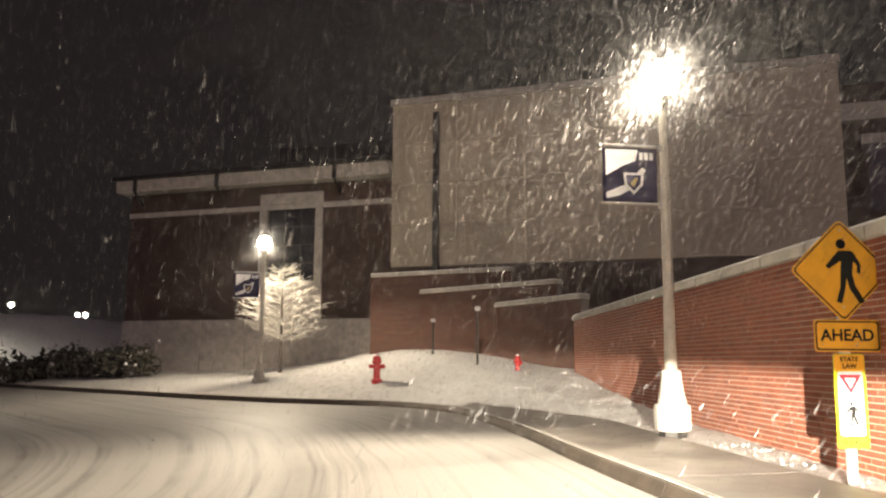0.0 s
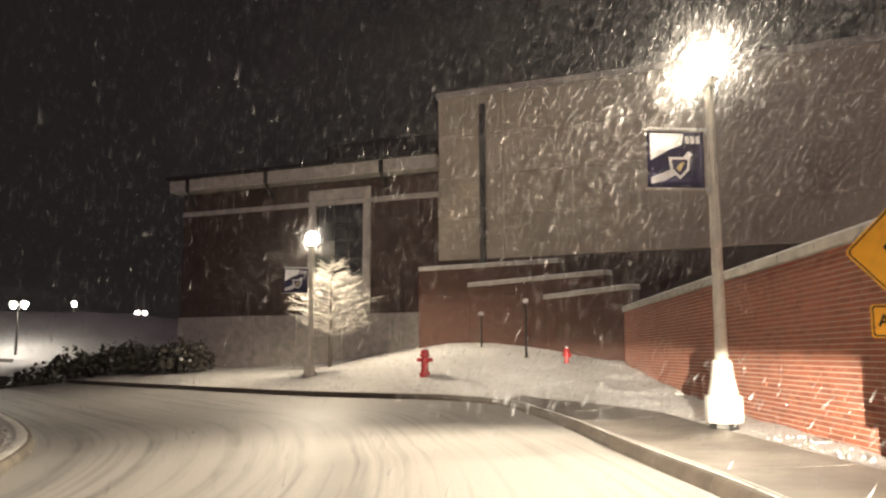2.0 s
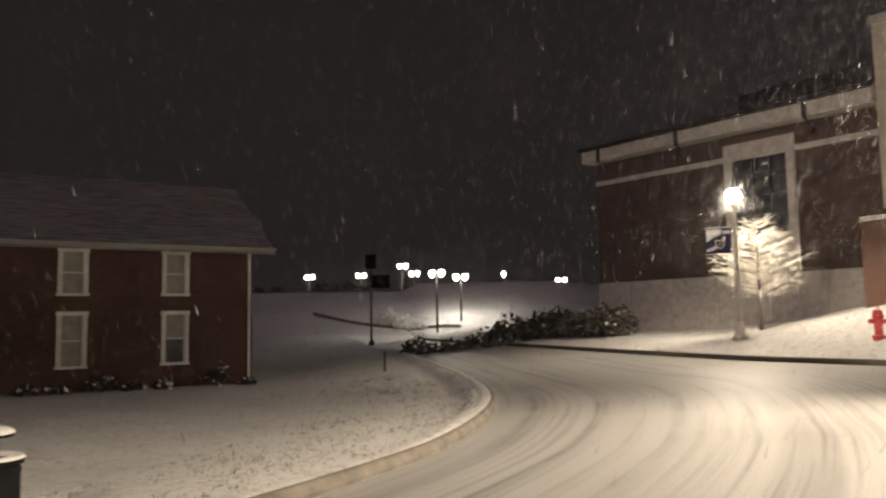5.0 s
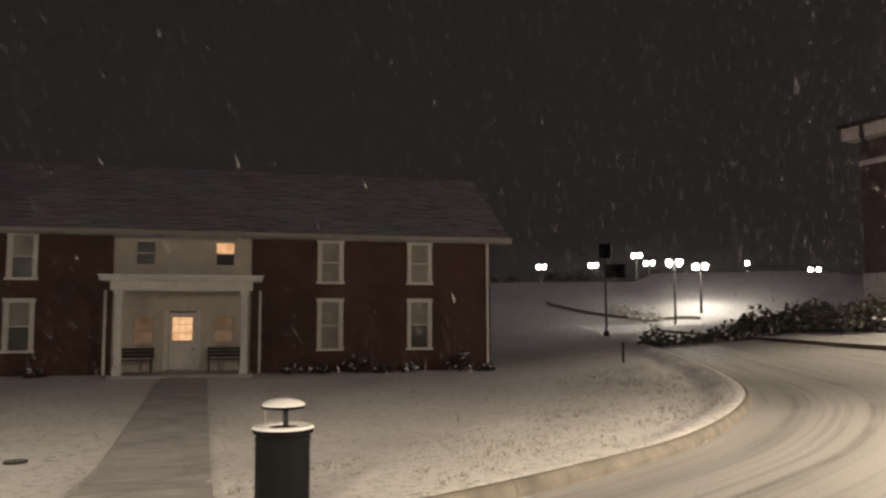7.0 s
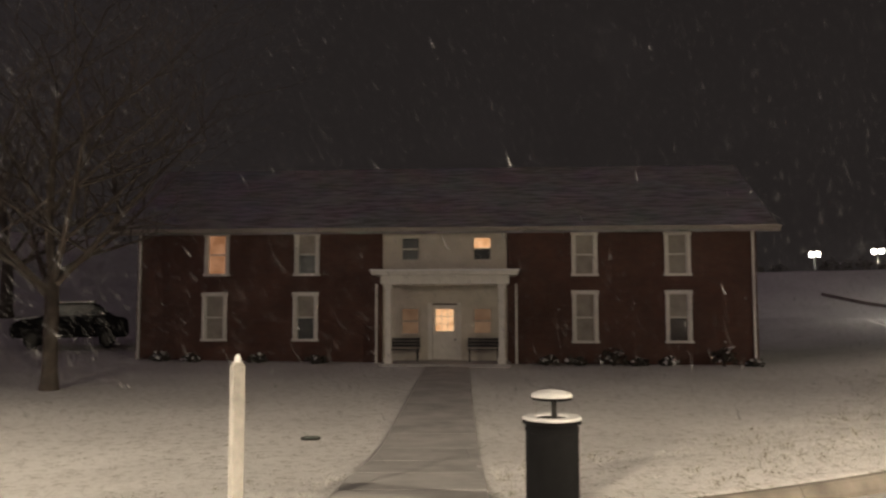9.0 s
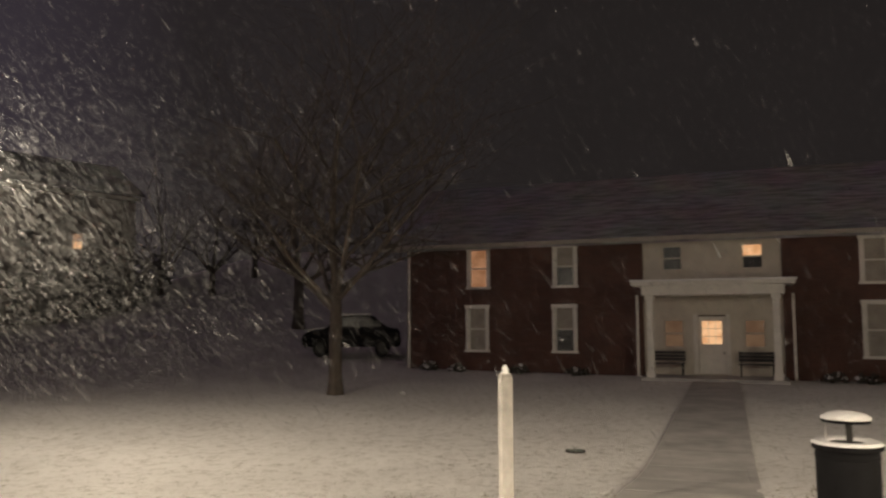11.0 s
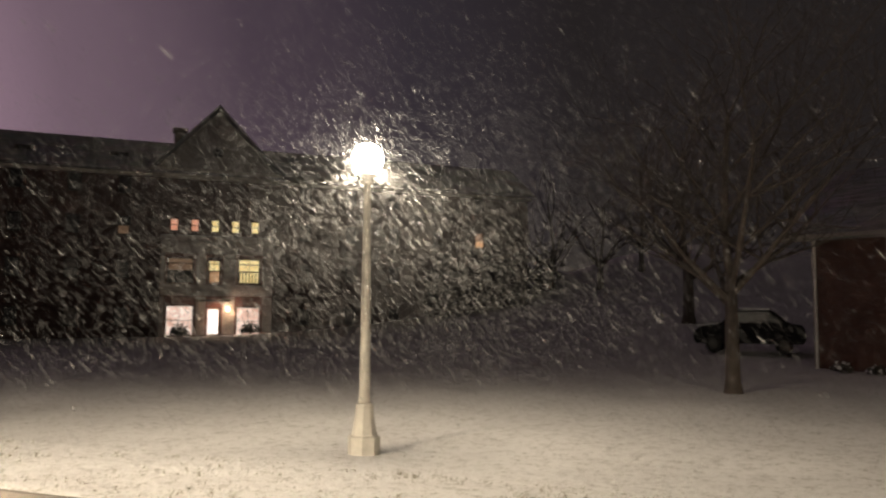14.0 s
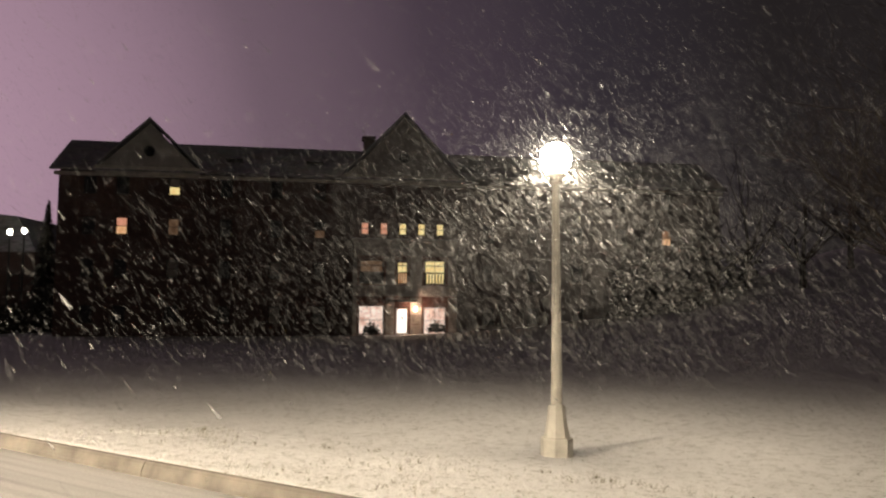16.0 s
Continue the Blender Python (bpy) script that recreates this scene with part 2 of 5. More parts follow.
M_BLIND = surface("pale_window_blind", (0.34, 0.31, 0.27), 0.7, 0, 0.25, 2, 40, 0.1)
M_WARM1 = lit_room("warm_lit_room", (0.95, 0.46, 0.24), (0.50, 0.20, 0.08), 0.30)
M_WARM2 = lit_room("bright_lit_room", (1.0, 0.58, 0.30), (0.70, 0.32, 0.13), 0.75)
M_WARM3 = lit_room("yellow_lit_room", (1.0, 0.80, 0.36), (0.8, 0.55, 0.2), 0.9)
M_LOBBY = lit_room("bright_lobby", (1.0, 0.80, 0.68), (0.55, 0.30, 0.22), 1.0)
M_CURTAIN = lit_room("dim_curtained_room", (0.62, 0.36, 0.20), (0.30, 0.15, 0.08), 0.16)
M_BAYBRICK = make_brick("entrance_brickwork", (0.20, 0.075, 0.052), (0.25, 0.095, 0.065), (0.22, 0.18, 0.15))
M_GABLE = surface("weathered_gable_boards", (0.30, 0.28, 0.26), 0.8, 0, 0.25, 1.5, 20, 0.3)
M_TRIMDIM = surface("grey_window_trim", (0.35, 0.32, 0.29), 0.6, 0, 0.15, 3, 40, 0.08)
M_PINK = lit_room("pink_lit_room", (0.9, 0.40, 0.26), (0.7, 0.28, 0.16), 0.7)


# ---- mesh helpers ----
def thing(name, at=(0, 0, 0), turn=0, label="", category="", group="", kind=""):
    ob = new(name)
    ob.empty_display_size = 0.2
    ob.matrix_basis = pose(*at, 0, 0, turn)
    return tagged(ob, label, category, group, kind)


def finish(bm, name, mat, smooth=False):
    me = bpy.data.meshes.new(name)
    bm.normal_update()
    bm.to_mesh(me)
    bm.free()
    if isinstance(mat, (list, tuple)):
        for m_ in mat:
            me.materials.append(m_)
    else:
        me.materials.append(mat)
    if smooth:
        me.polygons.foreach_set("use_smooth", [True] * len(me.polygons))
    return me


def part(name, bm, mat, parent=None, label="", smooth=False, kind=""):
    ob = new(name, finish(bm, name, mat, smooth))
    if parent is not None:
        ob.parent = parent
    return tagged(ob, label, "", "", kind)


def solo(name, bm, mat, label, category, group="", kind="", at=None, smooth=False):
    ob = new(name, finish(bm, name, mat, smooth))
    if at is not None:
        ob.matrix_basis = at
    return tagged(ob, label, category, group, kind)


def box(x0, x1, y0, y1, z0, z1, bevel=0.0, bm=None):
    own = bm is None
    b = bmesh.new()
    vs = [b.verts.new((x, y, z)) for x in (x0, x1) for y in (y0, y1) for z in (z0, z1)]
    for f in ((0, 1, 3, 2), (4, 6, 7, 5), (0, 4, 5, 1), (2, 3, 7, 6), (0, 2, 6, 4), (1, 5, 7, 3)):
        b.faces.new([vs[i] for i in f])
    bmesh.ops.recalc_face_normals(b, faces=b.faces)
    if bevel:
        bmesh.ops.bevel(b, geom=list(b.edges), offset=bevel, segments=2, affect="EDGES")
    if own:
        return b
    join(bm, b)
    return bm


def join(bm, other, m=None):
    if m is not None:
        other.transform(m)
    vmap = [bm.verts.new(v.co) for v in other.verts]
    other.verts.index_update()
    for f in other.faces:
        nf = bm.faces.new([vmap[v.index] for v in f.verts])
        nf.material_index, nf.smooth = f.material_index, f.smooth
    other.free()
    return bm


def lathe(profile, seg=24, bm=None, close=True):
    """Turns (radius, z) pairs round the z axis."""
    b = bmesh.new() if bm is None else bm
    rings = []
    for r, z in profile:
        rings.append([b.verts.new((r * math.cos(2 * math.pi * i / seg), r * math.sin(2 * math.pi * i / seg), z)) for i in range(seg)])
    for a, c in zip(rings, rings[1:]):
        for i in range(seg):
            b.faces.new((a[i], a[(i + 1) % seg], c[(i + 1) % seg], c[i]))
    if close:
        b.faces.new(rings[0][::-1])
        b.faces.new(rings[-1])
    return b


def prism(points, y0, y1, bm=None):
    """A plate in the x-z plane with thickness along y."""
    b = bmesh.new()
    fa = [b.verts.new((x, y0, z)) for x, z in points]
    fb = [b.verts.new((x, y1, z)) for x, z in points]
    b.faces.new(fa)
    b.faces.new(fb[::-1])
    k = len(points)
    for i in range(k):
        b.faces.new((fa[i], fb[i], fb[(i + 1) % k], fa[(i + 1) % k]))
    bmesh.ops.recalc_face_normals(b, faces=b.faces)
    return b if bm is None else join(bm, b)


def rod(bm, a, c, r0, r1, seg=6):
    """A tapered round bar from a to c."""
    a, c = Vector(a), Vector(c)
    q = (c - a).to_track_quat("Z", "Y")
    ra, rc = [], []
    for i in range(seg):
        d = Vector((math.cos(2 * math.pi * i / seg), math.sin(2 * math.pi * i / seg), 0))
        ra.append(bm.verts.new(a + q @ (d * r0)))
        rc.append(bm.verts.new(c + q @ (d * r1)))
    for i in range(seg):
        bm.faces.new((ra[i], ra[(i + 1) % seg], rc[(i + 1) % seg], rc[i]))
    bm.faces.new(ra[::-1])
    bm.faces.new(rc)
    return bm


def ring(outer, inner, y0, y1):
    bm = bmesh.new()
    k = len(outer)
    v = [[bm.verts.new((x, y, z)) for x, z in loop] for loop in (outer, inner) for y in (y0, y1)]
    of, ob_, if_, ib = v
    for i in range(k):
        j = (i + 1) % k
        bm.faces.new((of[i], of[j], if_[j], if_[i]))
        bm.faces.new((ob_[i], ib[i], ib[j], ob_[j]))
        bm.faces.new((of[i], ob_[i], ob_[j], of[j]))
        bm.faces.new((if_[i], if_[j], ib[j], ib[i]))
    bmesh.ops.recalc_face_normals(bm, faces=bm.faces)
    return bm


# ---- the lie of the land ----
RIGHT_KERB = [(2.3, -40), (2.6, -14), (2.55, -4), (2.38, 3), (2.16, 7.34), (1.94, 9.1), (1.70, 11.1), (1.40, 14.0), (1.00, 16.68), (0.25, 20.2), (-1.33, 22.5), (-3.2, 23.35), (-5.8, 24.6), (-12.4, 29.7), (-19.3, 35.4), (-28.9, 43.2), (-31.9, 46.2), (-36.5, 52.5)]
LEFT_KERB = [(-3.6, -40), (-4.85, -14), (-5.02, -9.9), (-5.12, -7.5), (-5.22, -5.4), (-5.5, 0), (-5.52, 3.65), (-5.56, 5.1), (-5.72, 6.9), (-5.95, 8.45), (-6.62, 10.7), (-8.03, 13.9), (-10.17, 17.2), (-14.64, 22.7), (-23.76, 32.8), (-33.4, 41.8), (-39, 47.0)]


def smooth_line(pts, step=0.35):
    """A Catmull-Rom line through the points, evenly stepped."""
    P = [Vector(p) for p in pts]
    P = [P[0] * 2 - P[1]] + P + [P[-1] * 2 - P[-2]]
    out = []
    for i in range(1, len(P) - 2):
        a, b_, c, d = P[i - 1:i + 3]
        ta = (b_ - a).length ** 0.5
        tb = (c - b_).length ** 0.5
        tc_ = (d - c).length ** 0.5
        m1 = ((b_ - a) / ta - (c - a) / (ta + tb) + (c - b_) / tb) * tb
        m2 = ((c - b_) / tb - (d - b_) / (tb + tc_) + (d - c) / tc_) * tb
        k = max(2, int((c - b_).length / step))
        for j in range(k):
            t = j / k
            out.append(b_ * (2 * t ** 3 - 3 * t ** 2 + 1) + m1 * (t ** 3 - 2 * t ** 2 + t) + c * (-2 * t ** 3 + 3 * t ** 2) + m2 * (t ** 3 - t ** 2))
    out.append(P[-2])
    return np.array([(v.x, v.y) for v in out])


KR, KL = smooth_line(RIGHT_KERB), smooth_line(LEFT_KERB)


def side_distance(xy, line, sign):
    """Signed distance from a line: positive away from the road."""
    a, d = line[:-1], line[1:] - line[:-1]
    best, val = np.full(len(xy), 1e9), np.zeros(len(xy))
    for i in range(0, len(a), 1):
        rel = xy - a[i]
        t = np.clip((rel @ d[i]) / (d[i] @ d[i]), 0, 1)
        near = rel - t[:, None] * d[i]
        dist = np.hypot(near[:, 0], near[:, 1])
        cross = d[i][0] * rel[:, 1] - d[i][1] * rel[:, 0]
        upd = dist < best
        best[upd], val[upd] = dist[upd], (dist * np.sign(cross) * sign)[upd]
    return val


def sstep(a, b_, v):
    t = np.clip((v - a) / (b_ - a), 0, 1)
    return t * t * (3 - 2 * t)


def land(xy):
    """Height of lawns and banks, and whether a place is on the road."""
    xy = np.atleast_2d(np.asarray(xy, float))
    x, y = xy[:, 0], xy[:, 1]
    dl, dr = side_distance(xy, KL, 1), side_distance(xy, KR, -1)
    far = np.hypot(x + 0.4, y + 0.3)
    hill = (0.35 * sstep(52, 64, far) + 3.85 * np.clip((far - 62) / 14, 0, 1) ** 1.1) * sstep(14, 34, -x) * sstep(8, 40, y)
    # western lawn below the kerb, with the rise behind the small house
    zl = -0.27 - 0.24 * sstep(0.3, 0.9, dl) - 0.46 * sstep(0.8, 7.0, dl)
    zl += 8.6 * np.exp(-(((x + 92) / 30) ** 2 + ((y + 8) / 26) ** 2)) + 1.1 * sstep(32, 52, -x) * sstep(-32, -12, y) * sstep(40, 20, y)
    # eastern bank
    g = np.exp(-((x + 0.5) / 5.5) ** 2)
    rise = (0.60 + 1.35 * g) * (1 - np.exp(-np.maximum(dr - 0.3, 0) / 5.5))
    rise *= np.where(x > 0, sstep(11, 25, y), 1.0)
    zr = 0.13 + rise + 0.10 * sstep(0.6, 2.2, dr) * sstep(6, 12, y)
    flat = sstep(46, 56, far)
    zl, zr = zl * (1 - flat * sstep(10, 30, y)) + hill, zr + hill
    z = np.where(dl > 0.04, zl, np.where(dr > 0.04, zr, np.where(far > 60, hill, -0.80)))
    return z, dl, dr


def ground_at(x, y):
    return float(land([(x, y)])[0][0])


def axis_steps():
    near = list(np.arange(-34, 8.01, 0.24))
    far_lo = [-34 - 0.24 * (1.075 ** k - 1) / 0.075 for k in range(1, 72)]
    far_hi = [8 + 0.24 * (1.09 ** k - 1) / 0.09 for k in range(1, 62)]
    xs = sorted(v for v in far_lo if v > -900) + near + [v for v in far_hi if v < 900]
    near_y = list(np.arange(-12, 47.01, 0.24))
    lo_y = [-12 - 0.24 * (1.09 ** k - 1) / 0.09 for k in range(1, 66)]
    hi_y = [47 + 0.24 * (1.09 ** k - 1) / 0.09 for k in range(1, 66)]
    ys = sorted(v for v in lo_y if v > -900) + near_y + [v for v in hi_y if v < 900]
    return np.array([-900] + xs + [900]), np.array([-900] + ys + [900])


def build_ground():
    xs, ys = axis_steps()
    X, Y = np.meshgrid(xs, ys)
    xy = np.c_[X.ravel(), Y.ravel()]
    z, dl, dr = land(xy)
    bumps = np.array([noise.noise((p[0] * 0.9, p[1] * 0.9, 0)) * 0.035 + noise.noise((p[0] * 3.1, p[1] * 3.1, 4)) * 0.02 if abs(p[0]) < 60 and abs(p[1]) < 60 else 0 for p in xy])
    off = np.minimum(np.where(dl > 0, dl, 9), np.where(dr > 0, dr, 9))
    z = z + np.where(z > -0.79, bumps * sstep(0.4, 1.5, off), 0)
    nx, ny = len(xs), len(ys)
    idx = np.arange(nx * ny).reshape(ny, nx)
    faces = np.c_[idx[:-1, :-1].ravel(), idx[:-1, 1:].ravel(), idx[1:, 1:].ravel(), idx[1:, :-1].ravel()]
    me = bpy.data.meshes.new("ground")
    me.from_pydata(np.c_[xy, z].tolist(), [], faces.tolist())
    me.materials.append(M_LAWN)
    me.polygons.foreach_set("use_smooth", [True] * len(me.polygons))
    ob = new("ground", me)
    tagged(ob, "thin snow over mown grass, patchy and trodden", "ground", kind="structure")


def build_road():
    k = 340
    def resample(line):
        d = np.r_[0, np.cumsum(np.hypot(*np.diff(line, axis=0).T))]
        s = np.linspace(0, d[-1], k)
        return np.c_[np.interp(s, d, line[:, 0]), np.interp(s, d, line[:, 1])]
    L, Rr = resample(KL), resample(KR)
    cols = 24
    verts, uvs = [], []
    along = 0
    for i in range(k):
        mid = (L[i] + Rr[i]) / 2
        if i:
            along += np.hypot(*(mid - last))
        last = mid
        width = np.hypot(*(Rr[i] - L[i]))
        for j in range(cols + 1):
            t = j / cols
            p = L[i] * (1 - t) + Rr[i] * t
            crown = 0.03 * (1 - (2 * t - 1) ** 2) - 0.01
            verts.append((p[0], p[1], crown - 0.40 * (1 - t)))
            uvs.append((t * min(width, 9), along))
    faces = [(i * (cols + 1) + j, i * (cols + 1) + j + 1, (i + 1) * (cols + 1) + j + 1, (i + 1) * (cols + 1) + j) for i in range(k - 1) for j in range(cols)]
    me = bpy.data.meshes.new("road")
    me.from_pydata(verts, [], faces)
    lay = me.uv_layers.new(name="road")
    for lp in me.loops:
        lay.data[lp.index].uv = uvs[lp.vertex_index]
    me.materials.append(M_ROAD)
    me.polygons.foreach_set("use_smooth", [True] * len(me.polygons))
    tagged(new("road", me), "campus road under thin snow with curved tyre tracks", "road", kind="structure")


def strip_along(line, offs, name, mat, label, category, i0=0, i1=None, parent=None):
    """A solid strip along a line. offs: (sideways, height) corners of its section, sideways to the left of the line."""
    pts = line[i0:i1]
    tan = np.gradient(pts, axis=0)
    tan /= np.hypot(tan[:, 0], tan[:, 1])[:, None]
    nor = np.c_[-tan[:, 1], tan[:, 0]]
    n_ = len(offs)
    verts = []
    for p, nn in zip(pts, nor):
        for o, h in offs:
            q = p + nn * o
            verts.append((q[0], q[1], h))
    faces = [(i * n_ + j, i * n_ + (j + 1) % n_, (i + 1) * n_ + (j + 1) % n_, (i + 1) * n_ + j) for i in range(len(pts) - 1) for j in range(n_)]
    faces += [tuple(range(n_)), tuple(range((len(pts) - 1) * n_, len(pts) * n_))[::-1]]
    bm = bmesh.new()
    vs = [bm.verts.new(v) for v in verts]
    for f in faces:
        bm.faces.new([vs[i] for i in f])
    bmesh.ops.recalc_face_normals(bm, faces=bm.faces)
    if parent is not None:
        return part(name, bm, mat, parent)
    return solo(name, bm, mat, label, category, kind="structure")


def build_kerbs():
    for line, sg, nm, lift in ((KL, 1, "kerb_west", -0.40), (KR, -1, "kerb_east", 0.0)):
        kerb = tagged(new(nm), "worn concrete kerb with snow along its top", "kerb", kind="structure")
        seg = 9
        i = 0
        gap = 0.012
        while i < len(line) - 1:
            j = min(i + seg, len(line) - 1)
            pts = line[i:j + 1].copy()
            d0, d1 = pts[1] - pts[0], pts[-1] - pts[-2]
            pts[0] += d0 / np.hypot(*d0) * gap / 2
            pts[-1] -= d1 / np.hypot(*d1) * gap / 2
            sec = [(o * sg, h + lift) for o, h in ((-0.02, -0.45), (-0.02, 0.04), (0.012, 0.115), (0.035, 0.140), (0.15, 0.143), (0.15, -0.45))]
            strip_along(pts, sec, "kerb_stone", M_KERB if sg > 0 else M_KERBSHADE, "", "", parent=kerb)
            i = j
        back = [(o * sg, h + lift) for o, h in ((0.10, -0.3), (0.10, 0.146), (0.15, 0.157), (0.28, 0.150), (0.50, 0.05), (0.50, -0.3))]
        strip_along(line, back, "snow_edge", M_LAWN, "", "", parent=kerb)


build_ground()
build_road()
build_kerbs()


# ---- pavement beside the road and path to the small house ----
def build_sidewalk():
    d = np.hypot(KR[:, 0] - 2.5, KR[:, 1] - (-6))
    i0 = int(np.argmin(d))
    i1 = int(np.argmin(np.hypot(KR[:, 0] - 0.1, KR[:, 1] - 20.8)))
    line = KR[i0:i1]
    walk_ob = tagged(new("pavement"), "wet grey concrete pavement dusted with snow", "pavement", kind="structure")
    seg, i = 5, 0
    while i < len(line) - 1:
        j = min(i + seg, len(line) - 1)
        pts = line[i:j + 1].copy()
        tan = np.gradient(pts, axis=0)
        tan /= np.hypot(tan[:, 0], tan[:, 1])[:, None]
        nor = np.c_[tan[:, 1], -tan[:, 0]]
        bm = bmesh.new()
        g0 = 0.006
        rows_ = []
        for q, (p, nn) in enumerate(zip(pts, nor)):
            p = p + tan[q] * (g0 if q == 0 else (-g0 if q == len(pts) - 1 else 0))
            taper = 1.32 * min(1.0, max(0.25, (20.8 - p[1]) / 7.0))
            r = []
            for o in np.linspace(0.12, 0.30 + taper, 5):
                w = p + nn * o
                r.append((w[0], w[1], max(0.125, ground_at(w[0], w[1])) + 0.026))
            rows_.append(r)
        top = [[bm.verts.new(v) for v in r] for r in rows_]
        low = [[bm.verts.new((v[0], v[1], v[2] - 0.12)) for v in r] for r in rows_]
        for a in range(len(top) - 1):
            for c in range(4):
                bm.faces.new((top[a][c], top[a][c + 1], top[a + 1][c + 1], top[a + 1][c]))
            bm.faces.new((top[a][0], top[a + 1][0], low[a + 1][0], low[a][0]))
            bm.faces.new((top[a][4], low[a][4], low[a + 1][4], top[a + 1][4]))
        for e in (0, -1):
            for c in range(4):
                bm.faces.new((top[e][c], top[e][c + 1], low[e][c + 1], low[e][c]))
        bmesh.ops.recalc_face_normals(bm, faces=bm.faces)
        part("paving_slab", bm, M_WALK, walk_ob)
        i = j


def build_path():
    """The straight concrete path from the kerb to the porch."""
    a, b_ = np.array((-6.65, 1.87)), np.array((-26.6, 10.6))
    u = (b_ - a) / np.hypot(*(b_ - a))
    nn = np.array((-u[1], u[0]))
    path = tagged(new("path"), "straight concrete path under a film of snow", "path", kind="structure")
    length, k = np.hypot(*(b_ - a)), 15
    for i in range(k):
        bm = bmesh.new()
        s0, s1 = i * length / k + 0.008, (i + 1) * length / k - 0.008
        top = []
        for s in np.linspace(s0, s1, 4):
            row = []
            for w in (-0.76, 0.0, 0.76):
                p = a + u * s + nn * w
                row.append(bm.verts.new((p[0], p[1], ground_at(*(a + u * s)) + 0.035)))
            top.append(row)
        for q in range(3):
            for c in range(2):
                bm.faces.new((top[q][c], top[q][c + 1], top[q + 1][c + 1], top[q + 1][c]))
        ex = bmesh.ops.extrude_face_region(bm, geom=list(bm.faces))
        bmesh.ops.translate(bm, vec=(0, 0, -0.12), verts=[v for v in ex["geom"] if isinstance(v, bmesh.types.BMVert)])
        bmesh.ops.recalc_face_normals(bm, faces=bm.faces)
        part("path_slab", bm, M_WALKSNOW, path)


build_sidewalk()
build_path()

# ---- brick retaining wall by the road ----
WALL_A, WALL_B = Vector((4.34, 4.0)), Vector((4.02, 24.2))


def masonry(name, a, c, z_top, z_low, thick, label, near=None, cap_h=0.14, brick=None):
    """A brick wall from a to c seen on its left side, with a limestone cap; bricks stand proud of the mortar."""
    brick = brick or M_BRICK
    a, c = Vector((a[0], a[1])), Vector((c[0], c[1]))
    u = (c - a).normalized()
    length = (c - a).length
    turn = math.degrees(math.atan2(u.y, u.x))
    w = thing(name, (a.x, a.y, 0), turn, label, "wall", kind="structure")
    part("wall_core", box(0, length, -thick, -0.004, z_low, z_top - cap_h), M_MORTAR if brick is M_BRICK else M_MORTARDIMMED, w)
    # cap stones, each with its own joint and a skin of snow
    k = max(1, round(length / 1.25))
    for i in range(k):
        s0, s1 = i * length / k + 0.004, (i + 1) * length / k - 0.004
        part("cap_stone", box(s0, s1, -thick - 0.05, 0.06, z_top - cap_h, z_top, 0.012), M_CAP, w)
        bm = box(s0, s1, -thick - 0.03, 0.045, z_top + 0.001, z_top + 0.030, 0.010)
        part("snow_skin", bm, M_SNOW, w)
    bw, bh, j = 0.203, 0.0677, 0.012
    unit = box(0, bw - j, -0.02, 0, 0, bh - j)
    unit_me = finish(unit, "brick", brick)
    rest_v, rest_f = [], []
    rng = random.Random(3)
    made = 0
    rows_ = int((z_top - cap_h - z_low) / bh)
    for r in range(rows_):
        z = z_top - cap_h - (r + 1) * bh + j / 2
        s = -bw / 2 if r % 2 else 0.0
        while s < length - 0.02:
            s0, s1 = max(s, 0), min(s + bw - j, length)
            proud = rng.uniform(-0.002, 0.003)
            if s1 - s0 > 0.03:
                whole = abs((s1 - s0) - (bw - j)) < 1e-6
                if near and near[0] <= s0 <= near[1] and near[2] <= z <= near[3] and whole and made < 300:
                    ob = new("brick", unit_me)
                    ob.parent = w
                    ob.location = (s0, proud, z)
                    made += 1
                else:
                    o = len(rest_v)
                    for x in (s0, s1):
                        for y in (-0.02, proud):
                            for zz in (z, z + bh - j):
                                rest_v.append((x, y, zz))
                    rest_f += [(o + 2, o + 3, o + 7, o + 6), (o, o + 1, o + 3, o + 2), (o + 4, o + 6, o + 7, o + 5), (o + 1, o + 5, o + 7, o + 3), (o, o + 2, o + 6, o + 4)]
            s += bw
    me = bpy.data.meshes.new("brickwork")
    me.from_pydata(rest_v, [], rest_f)
    bmx = bmesh.new()
    bmx.from_mesh(me)
    bmesh.ops.recalc_face_normals(bmx, faces=bmx.faces)
    bmx.to_mesh(me)
    bmx.free()
    me.materials.append(brick)
    ob = new("brickwork", me)
    ob.parent = w
    tagged(ob, "", "", "", "stuff")
    return w


masonry("wall_road", WALL_A, WALL_B, 2.66, -0.2, 0.40, "long red brick retaining wall with a snowy limestone cap", near=(3.9, 7.4, 0.2, 1.25))
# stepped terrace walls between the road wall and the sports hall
masonry("wall_terrace_low", (4.3, 24.6), (1.08, 30.6), 3.38, 0.6, 0.35, "stepped brick terrace wall, colour darkened for weak light, with snowy cap", brick=M_BRICKDIMMED)
masonry("wall_terrace_mid", (3.9, 27.0), (-0.90, 31.7), 4.08, 0.8, 0.35, "stepped brick terrace wall, colour darkened for weak light, with snowy cap", brick=M_BRICKDIMMED)
masonry("wall_terrace_high", (2.6, 30.0), (-3.00, 32.8), 4.85, 1.0, 0.35, "upper brick terrace wall, colour darkened for weak light, with snowy cap", brick=M_BRICKDIMMED)


